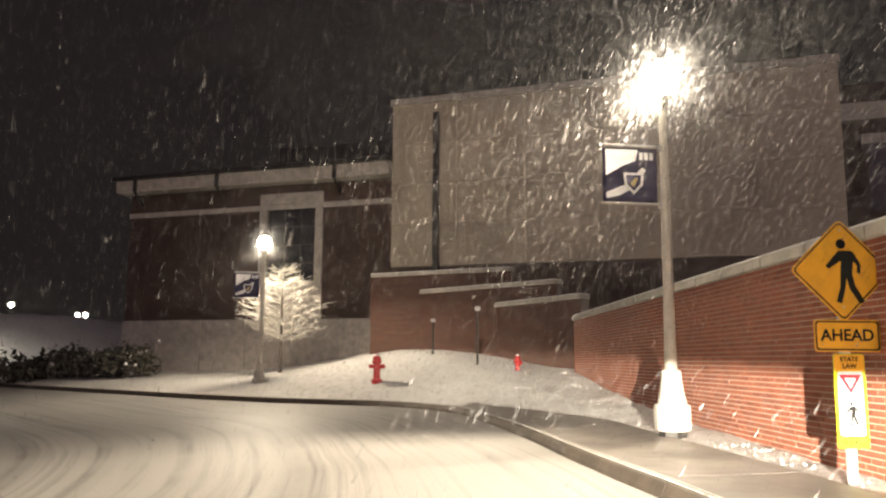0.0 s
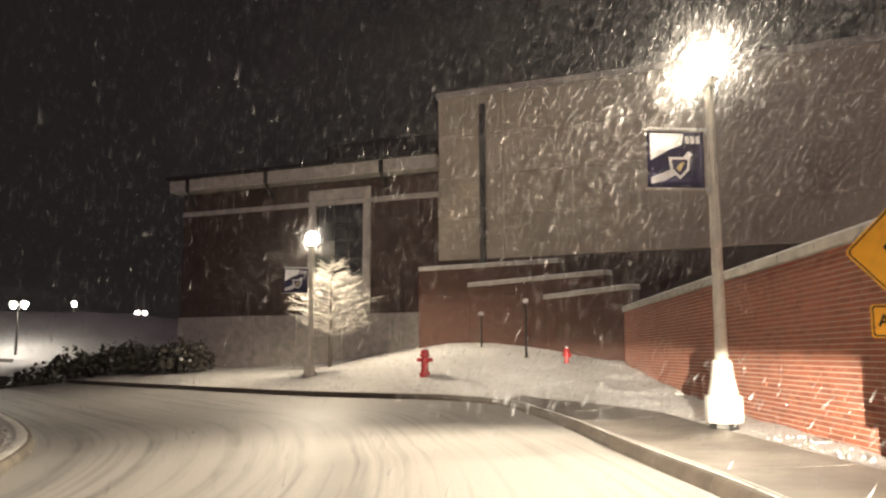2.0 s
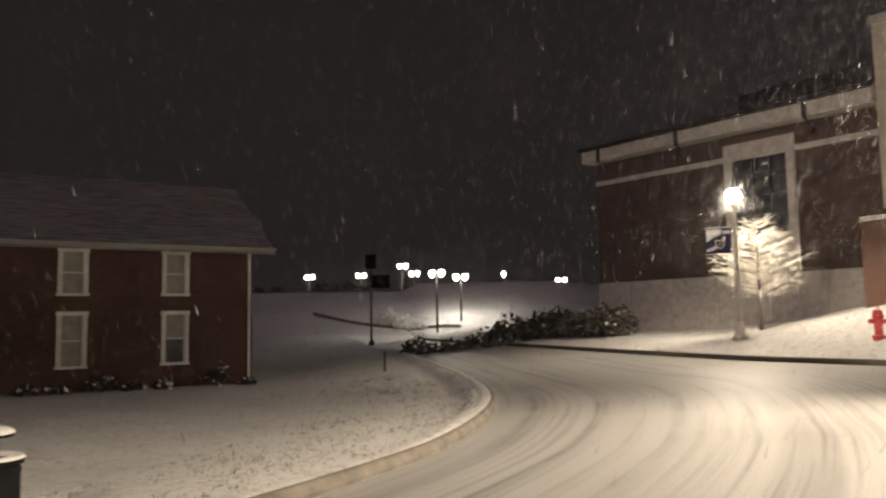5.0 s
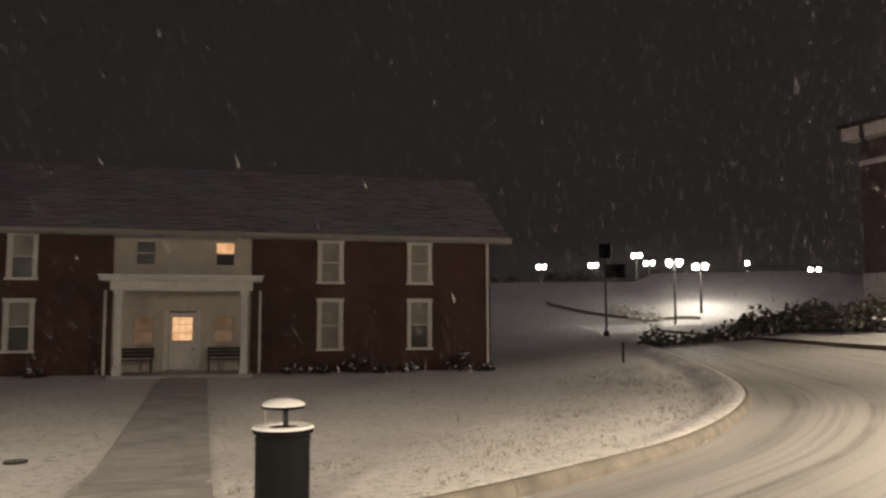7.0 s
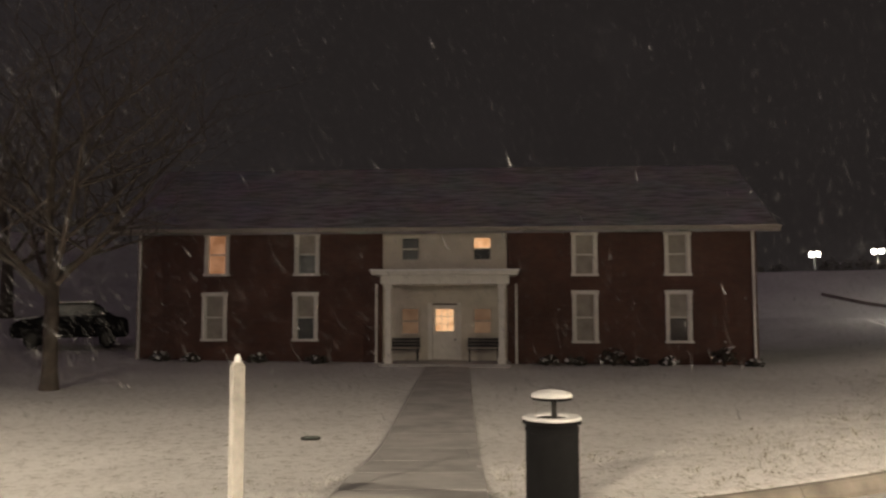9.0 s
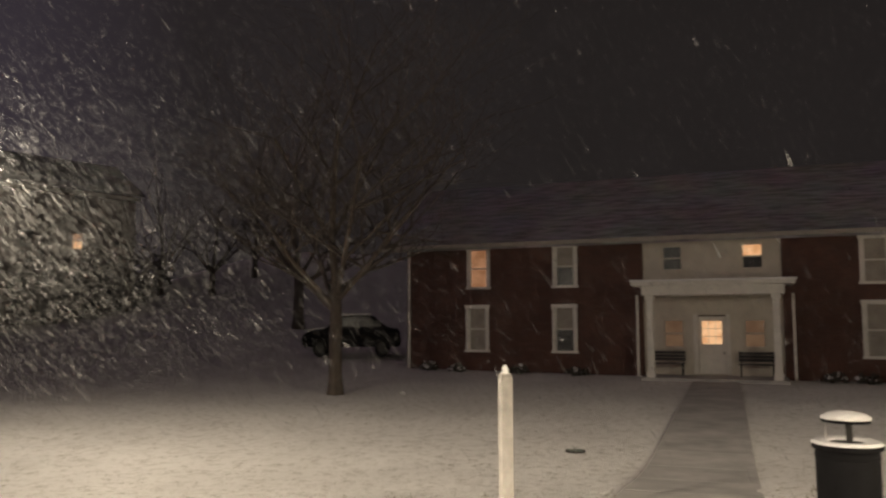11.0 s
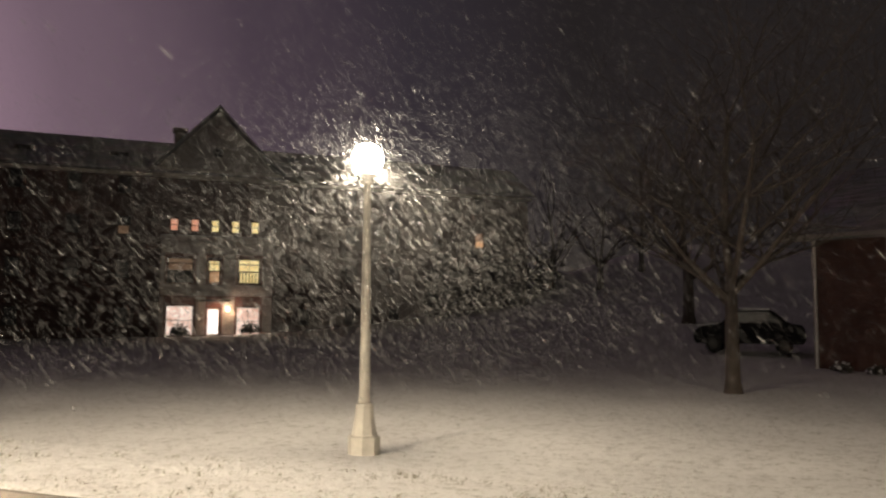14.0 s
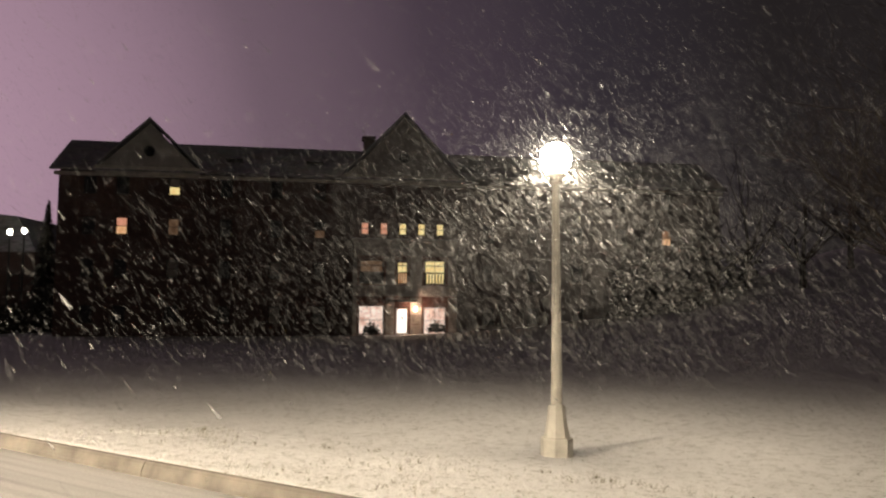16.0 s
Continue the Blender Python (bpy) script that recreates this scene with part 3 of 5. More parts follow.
# ---- windows ----
def window_unit(parent, x, z0, w, h, y=0.0, trim=0.11, pane=None, low_pane=None, frame_mat=None, mullion=False, name="window"):
    """A sash window set in a wall at local y, with casing, sill, two sashes and panes."""
    frame_mat = frame_mat or M_WHITE
    x0, x1, z1 = x - w / 2, x + w / 2, z0 + h
    bm = box(x0, x0 + trim, y - 0.05, y + 0.10, z0, z1, 0.006)
    box(x1 - trim, x1, y - 0.05, y + 0.10, z0, z1, 0.006, bm)
    box(x0 - 0.03, x1 + 0.03, y - 0.07, y + 0.10, z1 - trim, z1 + 0.02, 0.006, bm)
    win = part(name, bm, frame_mat, parent)
    part("sill", box(x0 - 0.04, x1 + 0.04, y - 0.10, y + 0.10, z0 - 0.05, z0 + 0.045, 0.008), frame_mat, win)
    zi0, zi1, xi0, xi1 = z0 + 0.045, z1 - trim, x0 + trim, x1 - trim
    zm = (zi0 + zi1) / 2
    sash = box(xi0, xi1, y + 0.02, y + 0.06, zm - 0.025, zm + 0.025)
    box(xi0, xi0 + 0.04, y + 0.02, y + 0.06, zi0, zi1, 0, sash)
    box(xi1 - 0.04, xi1, y + 0.02, y + 0.06, zi0, zi1, 0, sash)
    if mullion:
        box(x - 0.015, x + 0.015, y + 0.025, y + 0.055, zi0, zi1, 0, sash)
    part("sash", sash, frame_mat, win)
    part("pane", box(xi0, xi1, y + 0.062, y + 0.075, zm, zi1), pane or M_DIMWIN, win)
    part("pane", box(xi0, xi1, y + 0.066, y + 0.079, zi0, zm), low_pane or pane or M_DIMWIN, win)
    return win


def wall_with_holes(x0, x1, z0, z1, thick, holes, y=0.0):
    """A wall slab in the x-z plane, with rectangular openings cut right through."""
    xs = sorted({x0, x1, *[h[0] for h in holes], *[h[1] for h in holes]})
    zs = sorted({z0, z1, *[h[2] for h in holes], *[h[3] for h in holes]})
    bm = bmesh.new()
    for a, b_ in zip(xs, xs[1:]):
        for c, d in zip(zs, zs[1:]):
            mx, mz = (a + b_) / 2, (c + d) / 2
            if any(h[0] < mx < h[1] and h[2] < mz < h[3] for h in holes):
                continue
            box(a, b_, y, y + thick, c, d, 0, bm)
    bmesh.ops.remove_doubles(bm, verts=bm.verts, dist=1e-4)
    # drop the walls between neighbouring cells
    bm.verts.index_update()
    seen = {}
    for f in list(bm.faces):
        seen.setdefault(tuple(sorted(v.index for v in f.verts)), []).append(f)
    dead = [f for fs in seen.values() if len(fs) > 1 for f in fs]
    bmesh.ops.delete(bm, geom=dead, context="FACES_ONLY")
    bmesh.ops.recalc_face_normals(bm, faces=bm.faces)
    return bm


# ---- small brick house ----
def build_house():
    G0, EAVE, L0, L1, DEEP = -0.95, 4.15, -3.72, 20.1, 9.5
    house = thing("brick_house", (-32.0, 3.7, 0), 64.2, "two-storey red brick house with white trim and a snow-dusted gable roof", "house")
    wins = [(-0.54, 2.48), (3.02, 2.48), (13.7, 2.43), (17.18, 2.43), (-0.60, -0.04), (2.98, -0.04), (13.7, -0.10), (17.18, -0.10)]
    hts = [1.65, 1.65, 1.63, 1.63, 1.82, 1.82, 1.92, 1.92]
    holes = [(x - 0.42, x + 0.42, z, z + h - 0.02) for (x, z), h in zip(wins, hts)]
    for xa, xb in ((L0, 5.97), (10.77, L1)):
        part("front_wall", wall_with_holes(xa, xb, G0, EAVE, 0.30, [h for h in holes if xa < h[0] < xb]), M_HOUSEBRICK, house)
    side = box(L0, L0 + 0.3, 0.304, DEEP, G0, EAVE)
    part("side_wall", side, M_HOUSEBRICK, house)
    part("side_wall", box(L1 - 0.3, L1, 0.304, DEEP, G0, EAVE), M_HOUSEBRICK, house)
    part("back_wall", box(L0 + 0.3, L1 - 0.3, DEEP - 0.3, DEEP, G0, EAVE), M_HOUSEBRICK, house)
    # gable ends
    for x in (L0 + 0.02, L1 - 0.32):
        bm = bmesh.new()
        pts = [(0.0, EAVE), (DEEP, EAVE), (DEEP / 2, EAVE + 3.1)]
        fa = [bm.verts.new((x, p, z)) for p, z in pts]
        fb = [bm.verts.new((x + 0.3, p, z)) for p, z in pts]
        bm.faces.new(fa), bm.faces.new(fb[::-1])
        for i in range(3):
            bm.faces.new((fa[i], fb[i], fb[(i + 1) % 3], fa[(i + 1) % 3]))
        bmesh.ops.recalc_face_normals(bm, faces=bm.faces)
        part("gable", bm, M_CREAM, house)
    # roof slopes with overhang
    ov, rz, th = 0.55, EAVE + 3.25, 0.16
    slope = 3.25 / (DEEP / 2)
    for y_e, z_e in ((-ov, EAVE + 0.12 - ov * slope * 0.3), (DEEP + ov, EAVE + 0.12 - ov * slope * 0.3)):
        bm = bmesh.new()
        xs = (L0 - 0.9, L1 + 0.72)
        top = [bm.verts.new(v) for v in ((xs[0], y_e, z_e), (xs[1], y_e, z_e), (xs[1], DEEP / 2, rz), (xs[0], DEEP / 2, rz))]
        bm.faces.new(top)
        ex = bmesh.ops.extrude_face_region(bm, geom=list(bm.faces))
        bmesh.ops.translate(bm, vec=(0, 0, -th), verts=[v for v in ex["geom"] if isinstance(v, bmesh.types.BMVert)])
        bmesh.ops.recalc_face_normals(bm, faces=bm.faces)
        part("roof", bm, M_ROOF, house, "shingle roof dusted with snow")
    part("fascia", box(L0 - 0.9, L1 + 0.72, -ov - 0.06, -ov - 0.01, EAVE - 0.06, EAVE + 0.06, 0.01), M_TRIMDIM, house)
    part("gutter", box(L0 - 0.9, L1 + 0.72, -ov - 0.17, -ov - 0.07, EAVE + 0.0, EAVE + 0.08, 0.02), M_TRIMDIM, house, "grey gutter with a line of snow")
    part("soffit", box(L0 - 0.85, L1 + 0.68, -ov, -0.004, EAVE - 0.04, EAVE - 0.01), M_TRIMDIM, house)
    for x in (L0 + 0.12, 5.75, 11.1, L1 - 0.15):
        bm = bmesh.new()
        box(x - 0.045, x + 0.045, -0.10, -0.015, G0, EAVE - 0.05 if x in (L0 + 0.12, L1 - 0.15) else 2.1, 0.01, bm)
        part("downpipe", bm, M_WHITE, house)
    for i, ((x, z), h) in enumerate(zip(wins, hts)):
        pane, low = [(M_WARM1, M_WARM1), (M_BLIND, M_DIMWIN), (M_BLIND, M_BLIND), (M_BLIND, M_BLIND), (M_BLIND, M_BLIND), (M_BLIND, M_DIMWIN), (M_BLIND, M_BLIND), (M_BLIND, M_DIMWIN)][i]
        window_unit(house, x, z, 0.98, h, 0.0, 0.13, pane, low)
    # white centre bay with the porch
    bay_holes = [(6.68, 7.40, 3.02, 3.92), (9.46, 10.18, 3.02, 3.92), (6.68, 7.40, 0.16, 1.2), (9.46, 10.18, 0.18, 1.2), (7.72, 9.0, G0 + 0.15, 1.35)]
    part("bay_wall", wall_with_holes(5.97, 10.77, G0, EAVE, 0.22, bay_holes, 0.10), M_CREAM, house, "cream boarded centre bay")
    for z in np.arange(2.75, EAVE - 0.1, 0.18):
        for xa, xb in ((5.98, 6.56), (7.52, 9.34), (10.30, 10.76)):
            part("siding_board", box(xa, xb, 0.080, 0.098, z, z + 0.172), M_CREAM, house)
    for x, z, h, p, lo in ((7.04, 3.00, 0.92, M_DIMWIN, M_DIMWIN), (9.82, 3.00, 0.92, M_WARM2, M_DIMWIN), (7.04, 0.16, 1.04, M_CURTAIN, M_CURTAIN), (9.82, 0.18, 1.02, M_CURTAIN, M_CURTAIN)):
        window_unit(house, x, z, 0.80, h, 0.12, 0.05, p, lo, M_CREAM)
    door = part("door", box(7.9, 8.84, 0.18, 0.24, G0 + 0.17, 1.30, 0.01), M_WHITE, house, "white door with a lit nine-pane window")
    part("door_frame", box(7.72, 7.89, 0.06, 0.26, G0 + 0.16, 1.38, 0.01), M_WHITE, door)
    part("door_frame", box(8.85, 9.0, 0.06, 0.26, G0 + 0.16, 1.38, 0.01), M_WHITE, door)
    for i in range(3):
        for j in range(3):
            x0, z0 = 8.02 + i * 0.235, 0.30 + j * 0.285
            part("door_pane", box(x0, x0 + 0.215, 0.168, 0.178, z0, z0 + 0.265), M_WARM2, door)
    bm = bmesh.new()
    rod(bm, (8.76, 0.16, -0.02), (8.76, 0.08, -0.02), 0.02, 0.035, 10)
    part("door_knob", bm, M_BLACK, door)
    # porch: floor, columns, entablature and its little roof
    part("porch_floor", box(6.1, 10.85, -1.9, 0.0, G0 - 0.1, G0 + 0.14, 0.02), M_WALKSNOW, house)
    for x in (6.42, 10.52):
        col = box(x - 0.11, x + 0.11, -1.75, -1.53, G0 + 0.14, 2.05, 0.012)
        box(x - 0.15, x + 0.15, -1.79, -1.49, G0 + 0.14, G0 + 0.34, 0.01, col)
        box(x - 0.15, x + 0.15, -1.79, -1.49, 1.90, 2.05, 0.01, col)
        part("column", col, M_WHITE, house)
    part("entablature", box(6.15, 10.80, -1.85, 0.0, 2.05, 2.38, 0.015), M_WHITE, house)
    part("cornice", box(5.82, 11.13, -2.1, 0.0, 2.38, 2.52, 0.03), M_WHITE, house)
    part("porch_roof", box(5.78, 11.18, -2.15, 0.0, 2.52, 2.58, 0.02), M_SNOW, house, "flat porch roof under snow")
    return house


def bench(at, turn):
    b_ = thing("bench", at, turn, "dark slatted bench on the porch", "bench", "porch benches")
    for i in range(4):
        part("seat_slat", box(-0.6, 0.6, -0.22 + i * 0.115, -0.12 + i * 0.115, 0.42, 0.45, 0.005), M_DARK, b_)
    for i in range(3):
        part("back_slat", box(-0.6, 0.6, 0.24, 0.27, 0.52 + i * 0.12, 0.62 + i * 0.12, 0.005), M_DARK, b_)
    for x in (-0.52, 0.52):
        for y in (-0.2, 0.22):
            part("leg", box(x - 0.025, x + 0.025, y - 0.025, y + 0.025, 0, 0.42 if y < 0 else 0.88), M_DARK, b_)
    return b_


def shrub(at, radius, height, name="shrub", label="low dark shrub with snow on its leaves", seed=1, count=260, mat=None, snow_share=0.3, group=""):
    """Many small leaf clumps over a few stems, with an uneven outline."""
    rng = random.Random(seed)
    ob = thing(name, at, rng.uniform(0, 360), label, "shrub", group)
    stems = bmesh.new()
    for k in range(7):
        a = rng.uniform(0, 6.28)
        rod(stems, (0, 0, -0.08), (math.cos(a) * radius * 0.6, math.sin(a) * radius * 0.6, height * rng.uniform(0.5, 0.85)), 0.02, 0.006, 5)
    part("stems", stems, M_BARK, ob, kind="stuff")
    leaf, snow = bmesh.new(), bmesh.new()
    for k in range(count):
        a, t = rng.uniform(0, 6.28), rng.random() ** 0.5
        lump = 0.75 + 0.35 * noise.noise((math.cos(a) * 1.5 + seed, math.sin(a) * 1.5, seed * 0.7))
        r = radius * t * lump
        zmax = height * math.sqrt(max(0.05, 1 - (t * 0.92) ** 2)) * lump
        z = zmax * rng.uniform(0.25, 1.0)
        c = Vector((math.cos(a) * r, math.sin(a) * r, z))
        s = rng.uniform(0.05, 0.13) * (0.7 + radius * 0.35)
        top = z > zmax * 0.75 and rng.random() < snow_share
        tgt = snow if top else leaf
        q = Euler((rng.uniform(-1, 1), rng.uniform(-1, 1), rng.uniform(0, 6)))
        m = q.to_matrix()
        vs = [tgt.verts.new(c + m @ Vector(v) * s) for v in ((1, 0, 0.1), (0.1, 0.8, -0.1), (-1, 0, 0.12), (0, -0.8, -0.1), (0, 0, 0.45))]
        for f in ((0, 1, 4), (1, 2, 4), (2, 3, 4), (3, 0, 4), (3, 2, 1, 0)):
            tgt.faces.new([vs[i] for i in f])
    part("foliage", leaf, mat or M_HEDGE, ob, kind="stuff")
    if len(snow.faces):
        part("snow_cover", snow, M_SNOW, ob, kind="stuff")
    else:
        snow.free()
    return ob


HOUSE_M = pose(-32.0, 3.7, 0, 0, 0, 64.2)


def house_place(x, y, z=0.0):
    return tuple(HOUSE_M @ Vector((x, y, z)))


build_house()
bench(house_place(6.85, -0.45, -0.81), 64.2)
bench(house_place(9.85, -0.45, -0.81), 64.2)
for k, (sx, sr, sh) in enumerate([(-2.4, 0.5, 0.5), (-1.2, 0.45, 0.4), (1.3, 0.5, 0.45), (3.6, 0.45, 0.4), (12.2, 0.5, 0.5), (13.3, 0.45, 0.45), (14.6, 0.6, 0.85), (15.5, 0.45, 0.4), (16.6, 0.5, 0.45), (18.6, 0.6, 1.1), (19.7, 0.45, 0.35)]):
    px, py, _ = house_place(sx, -0.75)
    shrub((px, py, ground_at(px, py)), sr, sh, seed=20 + k, count=120, group="shrubs along the house")


# ---- sports hall behind the bank ----
def build_hall():
    hall = thing("sports_hall", (-16.79, 40.93, 0), -18.5, "large dark brick sports hall with tan stone block and pale eaves", "building")
    Z0 = -0.5
    # wing
    hole = [(8.6, 11.25, 5.0, 8.62)]
    part("wing_wall", wall_with_holes(0.4, 15.3, 3.2, 9.75, 0.4, hole), M_HALLBRICK, hall)
    part("wing_side", box(0.4, 0.8, 0.404, 16, 3.2, 9.75), M_HALLBRICK, hall)
    for i in range(6):
        part("base_stone", box(max(0.35, i * 2.55), (i + 1) * 2.55 - 0.02, -0.10, 0.45, Z0, 3.2, 0.015), M_CAP, hall)
    part("stone_band", box(0.36, 15.3, -0.07, -0.003, 8.55, 8.80, 0.01), M_CAP, hall)
    surround = box(8.2, 8.6, -0.10, 0.35, 3.22, 9.35, 0.01)
    box(11.25, 11.65, -0.10, 0.35, 3.22, 9.35, 0.01, surround)
    box(8.6, 11.25, -0.10, 0.35, 8.82, 9.35, 0.01, surround)
    box(8.6, 11.25, -0.10, 0.35, 3.22, 5.0, 0.01, surround)
    part("window_surround", surround, M_CAP, hall)
    win = part("window", box(8.62, 11.23, 0.16, 0.20, 5.02, 8.58), M_DIMWIN, hall, "tall dark window with thin bars")
    for i in range(1, 4):
        part("glazing_bar", box(8.62, 11.23, 0.11, 0.155, 5.0 + i * 0.9 - 0.03, 5.0 + i * 0.9 + 0.03), M_DARK, win)
    for x in (9.5, 10.36):
        part("glazing_bar", box(x - 0.03, x + 0.03, 0.115, 0.15, 5.02, 8.58), M_DARK, win)
    part("eaves_band", box(-0.05, 15.3, -0.75, 0.2, 9.80, 10.45, 0.04), M_CAP, hall, "pale deep eaves band")
    part("gutter", box(-0.15, 15.32, -0.95, -0.76, 10.40, 10.58, 0.03), M_DARK, hall)
    bm = bmesh.new()
    vs = [bm.verts.new(v) for v in ((-0.15, -0.9, 10.6), (15.3, -0.9, 10.6), (15.3, 8, 13.2), (-0.15, 8, 13.2), (-0.15, 16, 10.6), (15.3, 16, 10.6))]
    bm.faces.new((vs[0], vs[1], vs[2], vs[3])), bm.faces.new((vs[3], vs[2], vs[5], vs[4]))
    ex = bmesh.ops.extrude_face_region(bm, geom=list(bm.faces))
    bmesh.ops.translate(bm, vec=(0, 0, -0.2), verts=[v for v in ex["geom"] if isinstance(v, bmesh.types.BMVert)])
    bmesh.ops.recalc_face_normals(bm, faces=bm.faces)
    part("wing_roof", bm, M_DARK, hall, "dark metal wing roof")
    part("clerestory", box(7.8, 15.3, 2.2, 2.6, 11.2, 12.3, 0.02), M_DARK, hall)
    for x in (1.2, 6.1, 12.55):
        bm = box(x - 0.10, x + 0.10, -0.86, -0.76, 9.75, 10.4, 0.02)
        rod(bm, (x, -0.80, 9.78), (x, -0.10, 9.2), 0.07, 0.07, 8)
        part("downpipe", bm, M_DARK, hall)
    # tan stone block: panels over brick
    part("block_core", box(15.32, 34.2, -0.30, 16, 5.5, 12.9), M_STONE, hall)
    cols, rws = 6, 4
    for i in range(cols):
        for j in range(rws):
            x0, z0 = 15.30 + i * 18.9 / cols, 5.5 + j * 7.6 / rws
            part("stone_panel", box(x0 + 0.012, x0 + 18.9 / cols - 0.012, -0.36, -0.304, z0 + 0.012, z0 + 7.6 / rws - 0.012, 0.01), M_STONE, hall)
    part("parapet", box(15.2, 34.3, -0.45, 0.4, 13.10, 13.40, 0.03), M_CAP, hall, "pale parapet with snow")
    part("block_base", box(15.32, 34.2, -0.28, 16, Z0, 5.49), M_HALLBRICK, hall)
    part("block_downpipe", box(17.35, 17.62, -0.52, -0.365, 1.5, 12.6, 0.02), M_DARK, hall)
    # further brick wing
    part("east_wall", box(34.22, 52, 0.6, 16, Z0, 12.4), M_HALLBRICK, hall)
    part("east_band", box(34.22, 52, 0.45, 0.595, 10.9, 11.6, 0.02), M_CAP, hall)
    for x in (36.2, 40.5, 45.0):
        w = part("window", box(x - 1.0, x + 1.0, 0.52, 0.58, 7.2, 9.9), M_DIMWIN, hall)
        part("lintel", box(x - 1.2, x + 1.2, 0.45, 0.595, 9.9, 10.3, 0.02), M_CAP, w)
        part("glazing_bar", box(x - 0.03, x + 0.03, 0.47, 0.515, 7.2, 9.9), M_GALV, w)
    return hall


build_hall()


# ---- residence hall across the lawn ----
RES_AT, RES_TURN = (-32.1, -62.0, 0), 136.3
RES_M = pose(*RES_AT, 0, 0, RES_TURN)


def build_residence():
    res = thing("residence_hall", RES_AT, RES_TURN, "long four-storey brick residence hall with gables and lit entrance bay", "building")
    Z0, EAVE, X0, L, DEEP = -1.4, 12.15, -0.5, 56.0, 13.0
    lit = {(8.38, 3): (M_BLIND, M_WARM3), (4.38, 2): (M_PINK, M_WARM2), (8.38, 2): (M_CURTAIN, M_CURTAIN), (8.38, 1): (M_BLIND, M_BLIND), (16.5, 0): (M_BLIND, M_BLIND), (16.5, 1): (M_BLIND, M_DIMWIN), (20.1, 2): (M_DIMWIN, M_CURTAIN), (50.9, 2): (M_WARM1, M_WARM2)}
    zs = [0.1, 3.78, 7.18, 10.45]
    cols = [1.9, 4.38, 8.38, 12.5, 16.5, 20.1, 34.5, 38.5, 42.5, 46.7, 50.9]
    holes = [(x - 0.42, x + 0.42, z + 0.02, z + 1.38) for x in cols for z in zs]
    part("front_wall", wall_with_holes(X0, L, Z0, EAVE, 0.4, holes), M_DARKBRICK, res)
    part("end_wall", box(X0, X0 + 0.4, 0.404, DEEP, Z0, EAVE), M_DARKBRICK, res)
    part("end_wall", box(L - 0.4, L, 0.404, DEEP, Z0, EAVE), M_DARKBRICK, res)
    part("back_wall", box(X0 + 0.41, L - 0.41, DEEP - 0.4, DEEP, Z0, EAVE), M_DARKBRICK, res)
    part("eaves_band", box(X0 - 0.3, L + 0.3, -0.35, 0.1, EAVE - 0.30, EAVE - 0.02, 0.03), M_CAP, res)
    # main roof with verges at both ends
    ridge = 15.45
    for y_e in (-0.8, DEEP + 0.8):
        bm = bmesh.new()
        vs = [bm.verts.new(v) for v in ((X0 - 0.5, y_e, EAVE), (L + 0.5, y_e, EAVE), (L + 0.5, DEEP / 2 - 1.9, ridge), (X0 - 0.5, DEEP / 2 - 1.9, ridge))]
        bm.faces.new(vs)
        ex = bmesh.ops.extrude_face_region(bm, geom=list(bm.faces))
        bmesh.ops.translate(bm, vec=(0, 0, 0.18), verts=[v for v in ex["geom"] if isinstance(v, bmesh.types.BMVert)])
        bmesh.ops.recalc_face_normals(bm, faces=bm.faces)
        part("roof", bm, M_ROOF, res, "slate roof dusted with snow")
    for x in (X0 + 0.02, L - 0.42):
        bm = bmesh.new()
        fa = [bm.verts.new((x, y, z)) for y, z in ((0.0, EAVE), (DEEP, EAVE), (DEEP / 2 - 1.9, ridge - 0.05))]
        fb = [bm.verts.new((v.co.x + 0.4, v.co.y, v.co.z)) for v in fa]
        bm.faces.new(fa), bm.faces.new(fb[::-1])
        for i in range(3):
            bm.faces.new((fa[i], fb[i], fb[(i + 1) % 3], fa[(i + 1) % 3]))
        bmesh.ops.recalc_face_normals(bm, faces=bm.faces)
        part("end_gable", bm, M_DARKBRICK, res)
    # two cross gables above the eaves
    for x, hw, tip in ((6.4, 4.1, 16.5), (27.1, 5.1, 17.9)):
        base = EAVE + 0.42
        g = part("gable", prism([(x - hw + 0.3, base), (x + hw - 0.3, base), (x, tip - 0.30)], -0.45, 0.0), M_GABLE, res, "steep pale-boarded gable with a round vent")
        bm = bmesh.new()
        for sx in (-1, 1):
            a = [(x + sx * (hw + 0.25), -0.75, base - 0.25), (x, -0.75, tip), (x, 5, tip), (x + sx * (hw + 0.25), 5, base - 0.25)]
            v = [bm.verts.new(p) for p in a]
            w = [bm.verts.new((p[0], p[1], p[2] + 0.18)) for p in a]
            bm.faces.new(v), bm.faces.new(w[::-1])
            for i in range(4):
                bm.faces.new((v[i], w[i], w[(i + 1) % 4], v[(i + 1) % 4]))
        bmesh.ops.recalc_face_normals(bm, faces=bm.faces)
        part("gable_roof", bm, M_ROOF, res)
        vent = lathe([(0.42, 0), (0.42, 0.08), (0.30, 0.10)], 18)
        vent.transform(pose(x, -0.45, 14.15 if hw > 4.5 else 13.9, 90, 0, 0))
        part("vent", vent, M_BLACK, g)
        part("gable_cornice", box(x - hw - 0.1, x + hw + 0.1, -0.70, -0.36, base - 0.30, base + 0.06, 0.03), M_CAP, g)
        part("gable_frieze", box(x - hw + 0.1, x + hw - 0.1, -0.50, -0.355, base - 0.62, base - 0.31, 0.02), M_CAP, g)
    chim = box(23.9, 24.8, 3.6, 4.6, EAVE + 1.0, 16.5, 0.03)
    box(23.75, 24.95, 3.45, 4.75, 16.5, 16.8, 0.03, chim)
    part("chimney", chim, M_DARKBRICK, res)
